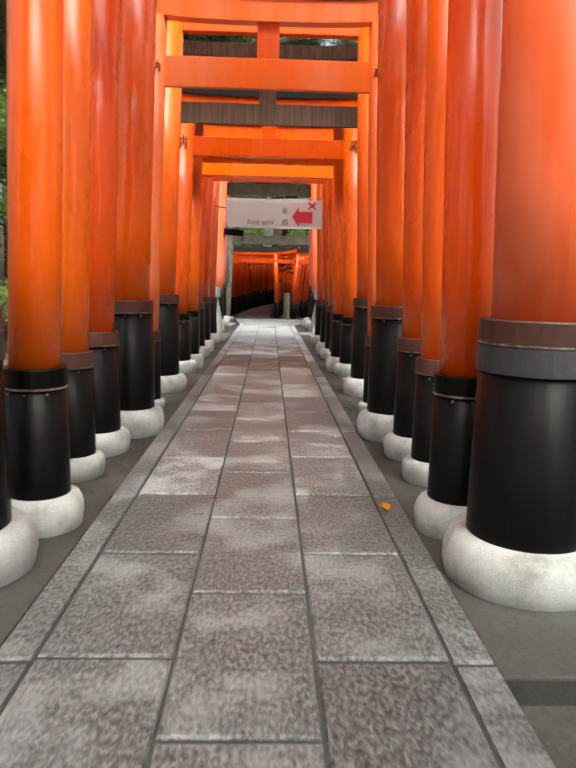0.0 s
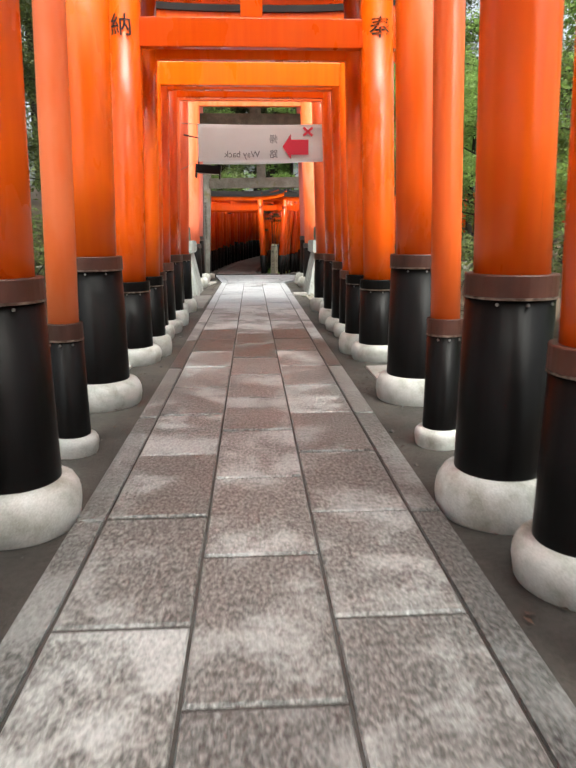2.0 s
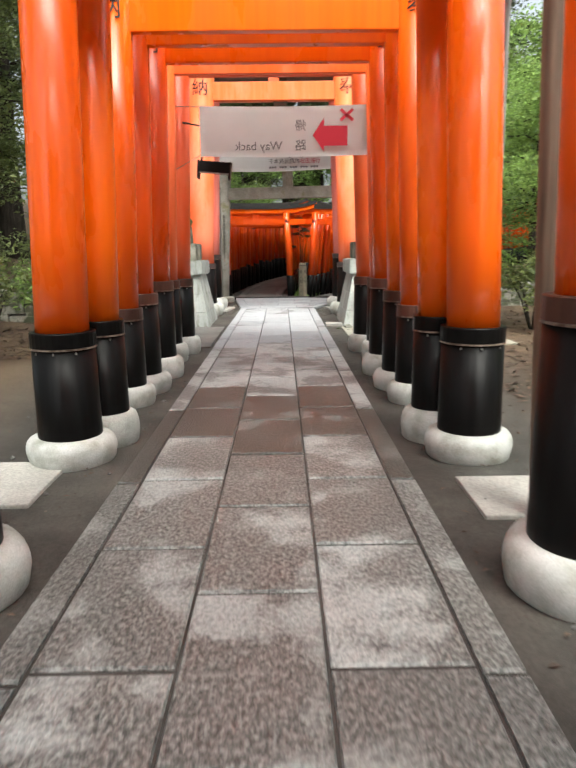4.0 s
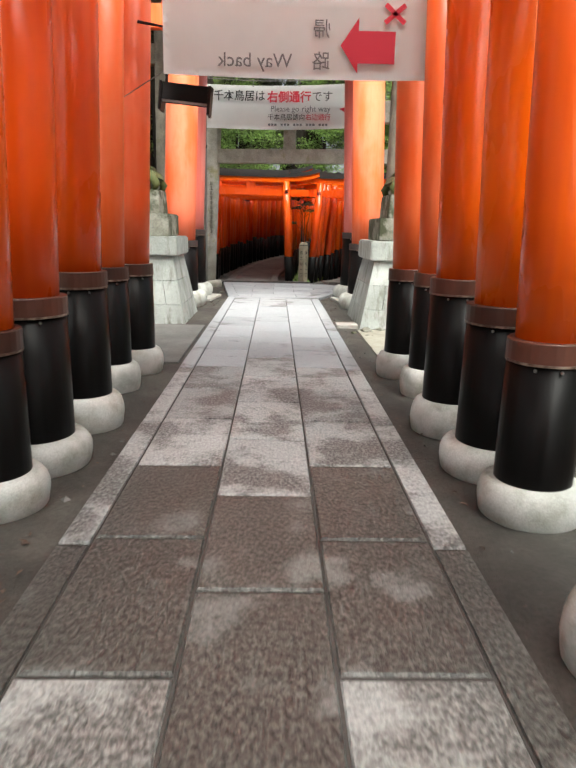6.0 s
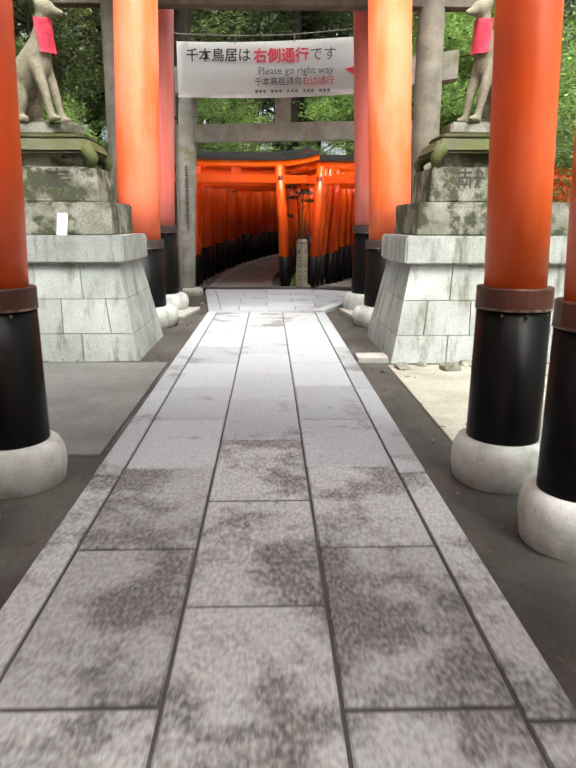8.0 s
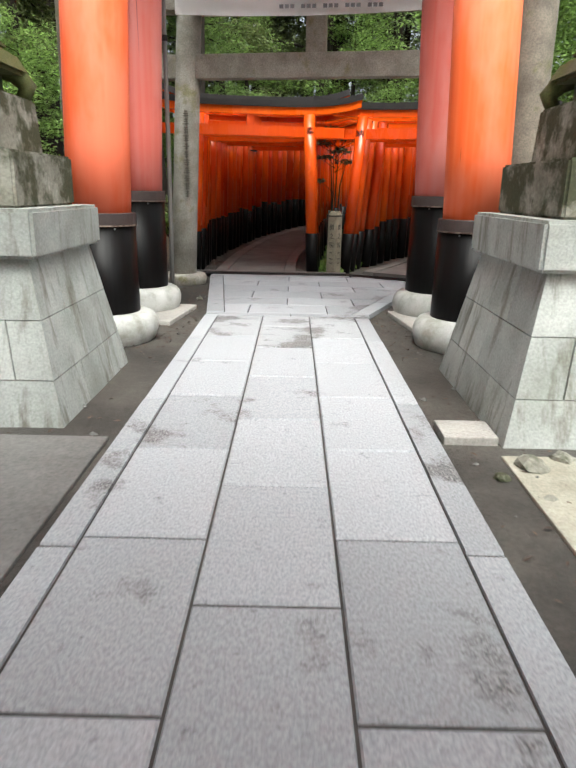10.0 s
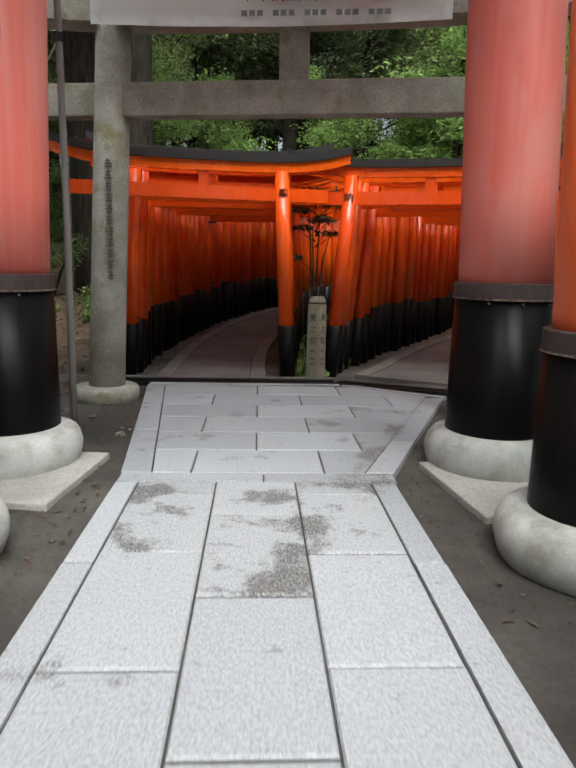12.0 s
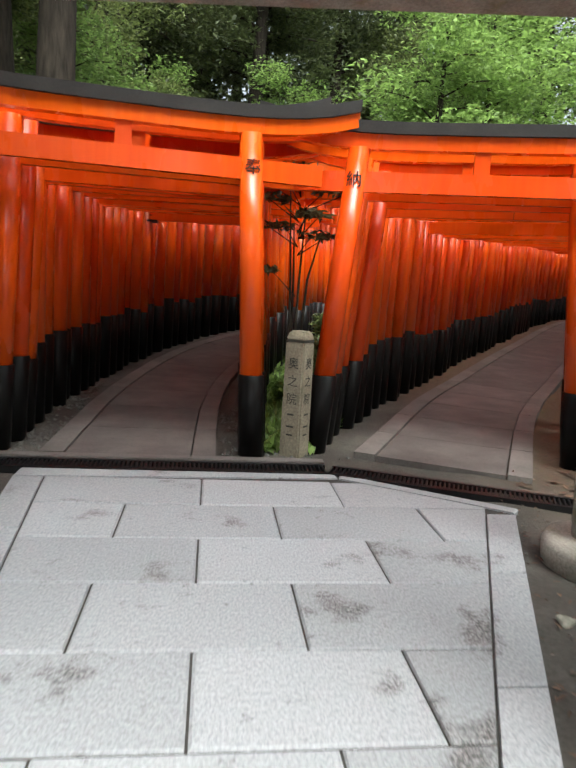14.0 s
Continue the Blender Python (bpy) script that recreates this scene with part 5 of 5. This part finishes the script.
for i, (x, y, r) in enumerate(((1.32, 17.30, 0.10), (1.52, 17.42, 0.07), (1.75, 17.25, 0.12), (1.12, 17.18, 0.05), (1.95, 17.46, 0.08), (1.28, 16.95, 0.04), (-1.12, 22.4, 0.05), (1.62, 22.6, 0.05), (-1.5, 23.0, 0.04))):
    rock(x, y, r, i)

pole = new("metal_pole")
part("shaft", tube(bmesh.new(), [(0, 0, -0.1), (0.01, 0, 1.6), (0, 0, 3.4)], [0.022, 0.022, 0.02], 10), M_WIRE, pole, "", True)
part("clamp", tube(bmesh.new(), [(0, 0, 1.55), (0, 0, 1.62)], [0.034, 0.034], 10), M_METAL, pole)
pole.location = (1.74, 10.6, ground_z(1.74, 10.6))
tagged(pole, "thin grey metal pole standing beside a gate pillar", "pole")


pole = new("metal_pole")
part("shaft", tube(bmesh.new(), [(0, 0, -0.1), (0.01, 0, 1.6), (0, 0, 3.9)], [0.026, 0.026, 0.024], 10), M_WIRE, pole, "", True)
part("clamp", tube(bmesh.new(), [(0, 0, 2.9), (0, 0, 2.96)], [0.036, 0.036], 10), M_METAL, pole)
part("cord", tube(bmesh.new(), [(0, 0, 2.93), (-0.5, 0.75, 2.62), (-0.72, 1.25, 2.5)], [0.005] * 3, 6), M_PAPER, pole, "white cord")
pole.location = (-1.40, 22.07, ground_z(-1.40, 22.07))
tagged(pole, "thin grey metal pole with a white cord behind a gate", "pole")


def yellow_leaf():
    bm = bmesh.new()
    rows = []
    for i in range(7):
        t = i / 6
        w = 0.043 * math.sin(math.pi * min(1, t * 0.92 + 0.06)) ** 0.7
        rows.append([bm.verts.new((k * w, -0.042 + 0.085 * t, 0.004 + 0.02 * k * k + 0.022 * t)) for k in (-1, 0, 1)])
    for a, c in zip(rows, rows[1:]):
        for k in range(2):
            bm.faces.new((a[k], a[k + 1], c[k + 1], c[k]))
    bmesh.ops.solidify(bm, geom=bm.faces[:], thickness=0.001)
    g = new("fallen_leaf")
    part("blade", bm, M_YELLOW, g)
    part("stalk", tube(bmesh.new(), [(0, -0.05, 0.006), (-0.02, -0.09, 0.004)], [0.0012, 0.0012], 5), M_YELLOW, g)
    g.matrix_world = pose(0.775, 3.62, 0.004, 0, 0, 24) @ Matrix.Scale(0.8, 4)
    tagged(g, "single bright yellow fallen leaf on the paving", "leaf")


yellow_leaf()


# ---- paving ----
pavement = tagged(new("pavement"), "granite slab path, damp under the gates and dry beyond", "pavement", kind="structure")
bed = part("bed", box(bmesh.new(), -0.885, 0.895, -4.0, 21.29, -0.2, -0.012), M_JOINT, pavement, "dark joint bed")
random.seed(21)


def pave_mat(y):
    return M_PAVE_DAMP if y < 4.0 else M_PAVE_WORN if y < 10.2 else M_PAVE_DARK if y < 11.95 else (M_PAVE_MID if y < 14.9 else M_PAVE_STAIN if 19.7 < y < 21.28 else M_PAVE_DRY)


def lay(name, poly, y, z=0.0):
    me = slab_mesh(poly, -0.1, z)
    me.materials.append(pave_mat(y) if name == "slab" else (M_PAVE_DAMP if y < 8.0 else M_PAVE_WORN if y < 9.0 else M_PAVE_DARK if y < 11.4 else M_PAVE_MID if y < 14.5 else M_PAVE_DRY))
    o = new(name, me)
    o.parent = pavement
    return o


def rect(x0, x1, y0, y1):
    g, h = (0.0065, 0.010) if y0 < 14.5 else (0.005, 0.006)
    return [(x0 + g, y0 + h), (x1 - g, y0 + h), (x1 - g, y1 - h), (x0 + g, y1 - h)]


END = 21.12
for x0, x1, off in ((-0.74, -0.25, 0.42), (-0.25, 0.25, 0.0), (0.25, 0.74, 0.42)):
    cuts = [1.67 + off + 0.9 * k + random.uniform(-0.012, 0.012) for k in range(-6, 22)]
    cuts = [c for c in cuts if c < END - 0.45] + ([20.893] if off else [20.57]) + [END]
    for y0, y1 in zip(cuts, cuts[1:]):
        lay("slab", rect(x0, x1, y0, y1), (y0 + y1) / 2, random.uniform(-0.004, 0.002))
for x0, x1 in ((-0.885, -0.74), (0.74, 0.895)):
    cuts = [3.87 + 1.79 * k + random.uniform(-0.02, 0.02) for k in range(-4, 10)]
    cuts = [c for c in cuts if c < END - 0.4] + [END]
    for y0, y1 in zip(cuts, cuts[1:]):
        lay("border_stone", rect(x0, x1, y0, y1), (y0 + y1) / 2, random.uniform(-0.003, 0.003))
for x0, x1 in ((-0.885, 0.05), (0.05, 0.915)):
    lay("cross_strip", rect(x0, x1, END, 21.29), 22)

# landing that widens towards the fork
LB = ((-0.885, 21.29), (-1.235, 24.42))
RB = ((0.925, 21.29), (1.99, 23.85))


def along(line, y, off=0.0):
    (xa, ya), (xb, yb) = line
    return xa + (xb - xa) * (y - ya) / (yb - ya) + off


bm = bmesh.new()
quad = [bm.verts.new((x, y, -0.012)) for x, y in (LB[0], RB[0], RB[1], (0.98, 24.58), (LB[1][0], 24.58))]
bm.faces.new(quad)
part("landing_bed", bm, M_JOINT, pavement, "dark joint bed")
YS = [21.29, 21.83, 22.345, 22.89, 23.40, 23.915, 24.42]
JS = [(-0.43, 0.46), (0.004, 0.80), (-0.45, 0.44), (0.005, 0.91), (-0.44, 0.45, 1.36), (0.006, 0.90)]
for y0, y1, js in zip(YS, YS[1:], JS):
    for x0, x1 in zip((-2.0, *js), (*js, 2.6)):
        poly = rect(x0, x1, y0, y1)
        poly = clip(poly, LB[0][0] + 0.205, LB[0][1], 3.13, 0.35)
        poly = clip(poly, RB[0][0] - 0.20, RB[0][1], -2.56, 1.065)
        poly = clip(poly, 0.98, 24.50, -0.65, -1.01)
        if len(poly) > 2 and max(p[0] for p in poly) - min(p[0] for p in poly) > 0.05:
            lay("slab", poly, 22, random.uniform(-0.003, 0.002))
for y0, y1 in ((21.30, 22.4), (22.41, 23.5), (23.51, 24.42)):
    lay("border_stone", [(along(LB, y0), y0), (along(LB, y0, 0.195), y0), (along(LB, y1, 0.195), y1), (along(LB, y1), y1)], 22, 0.002)
for y0, y1 in ((21.30, 22.1), (22.11, 23.0), (23.01, 23.83)):
    lay("border_stone", [(along(RB, y0, -0.19), y0), (along(RB, y0), y0), (along(RB, y1), y1), (along(RB, y1, -0.19), y1)], 22, 0.002)
lay("border_stone", [(-1.235, 24.43), (0.97, 24.51), (0.97, 24.60), (-1.235, 24.60)], 22, 0.0)
lay("border_stone", [(0.98, 24.51), (1.99, 23.86), (2.05, 23.93), (1.0, 24.61)], 22, 0.0)
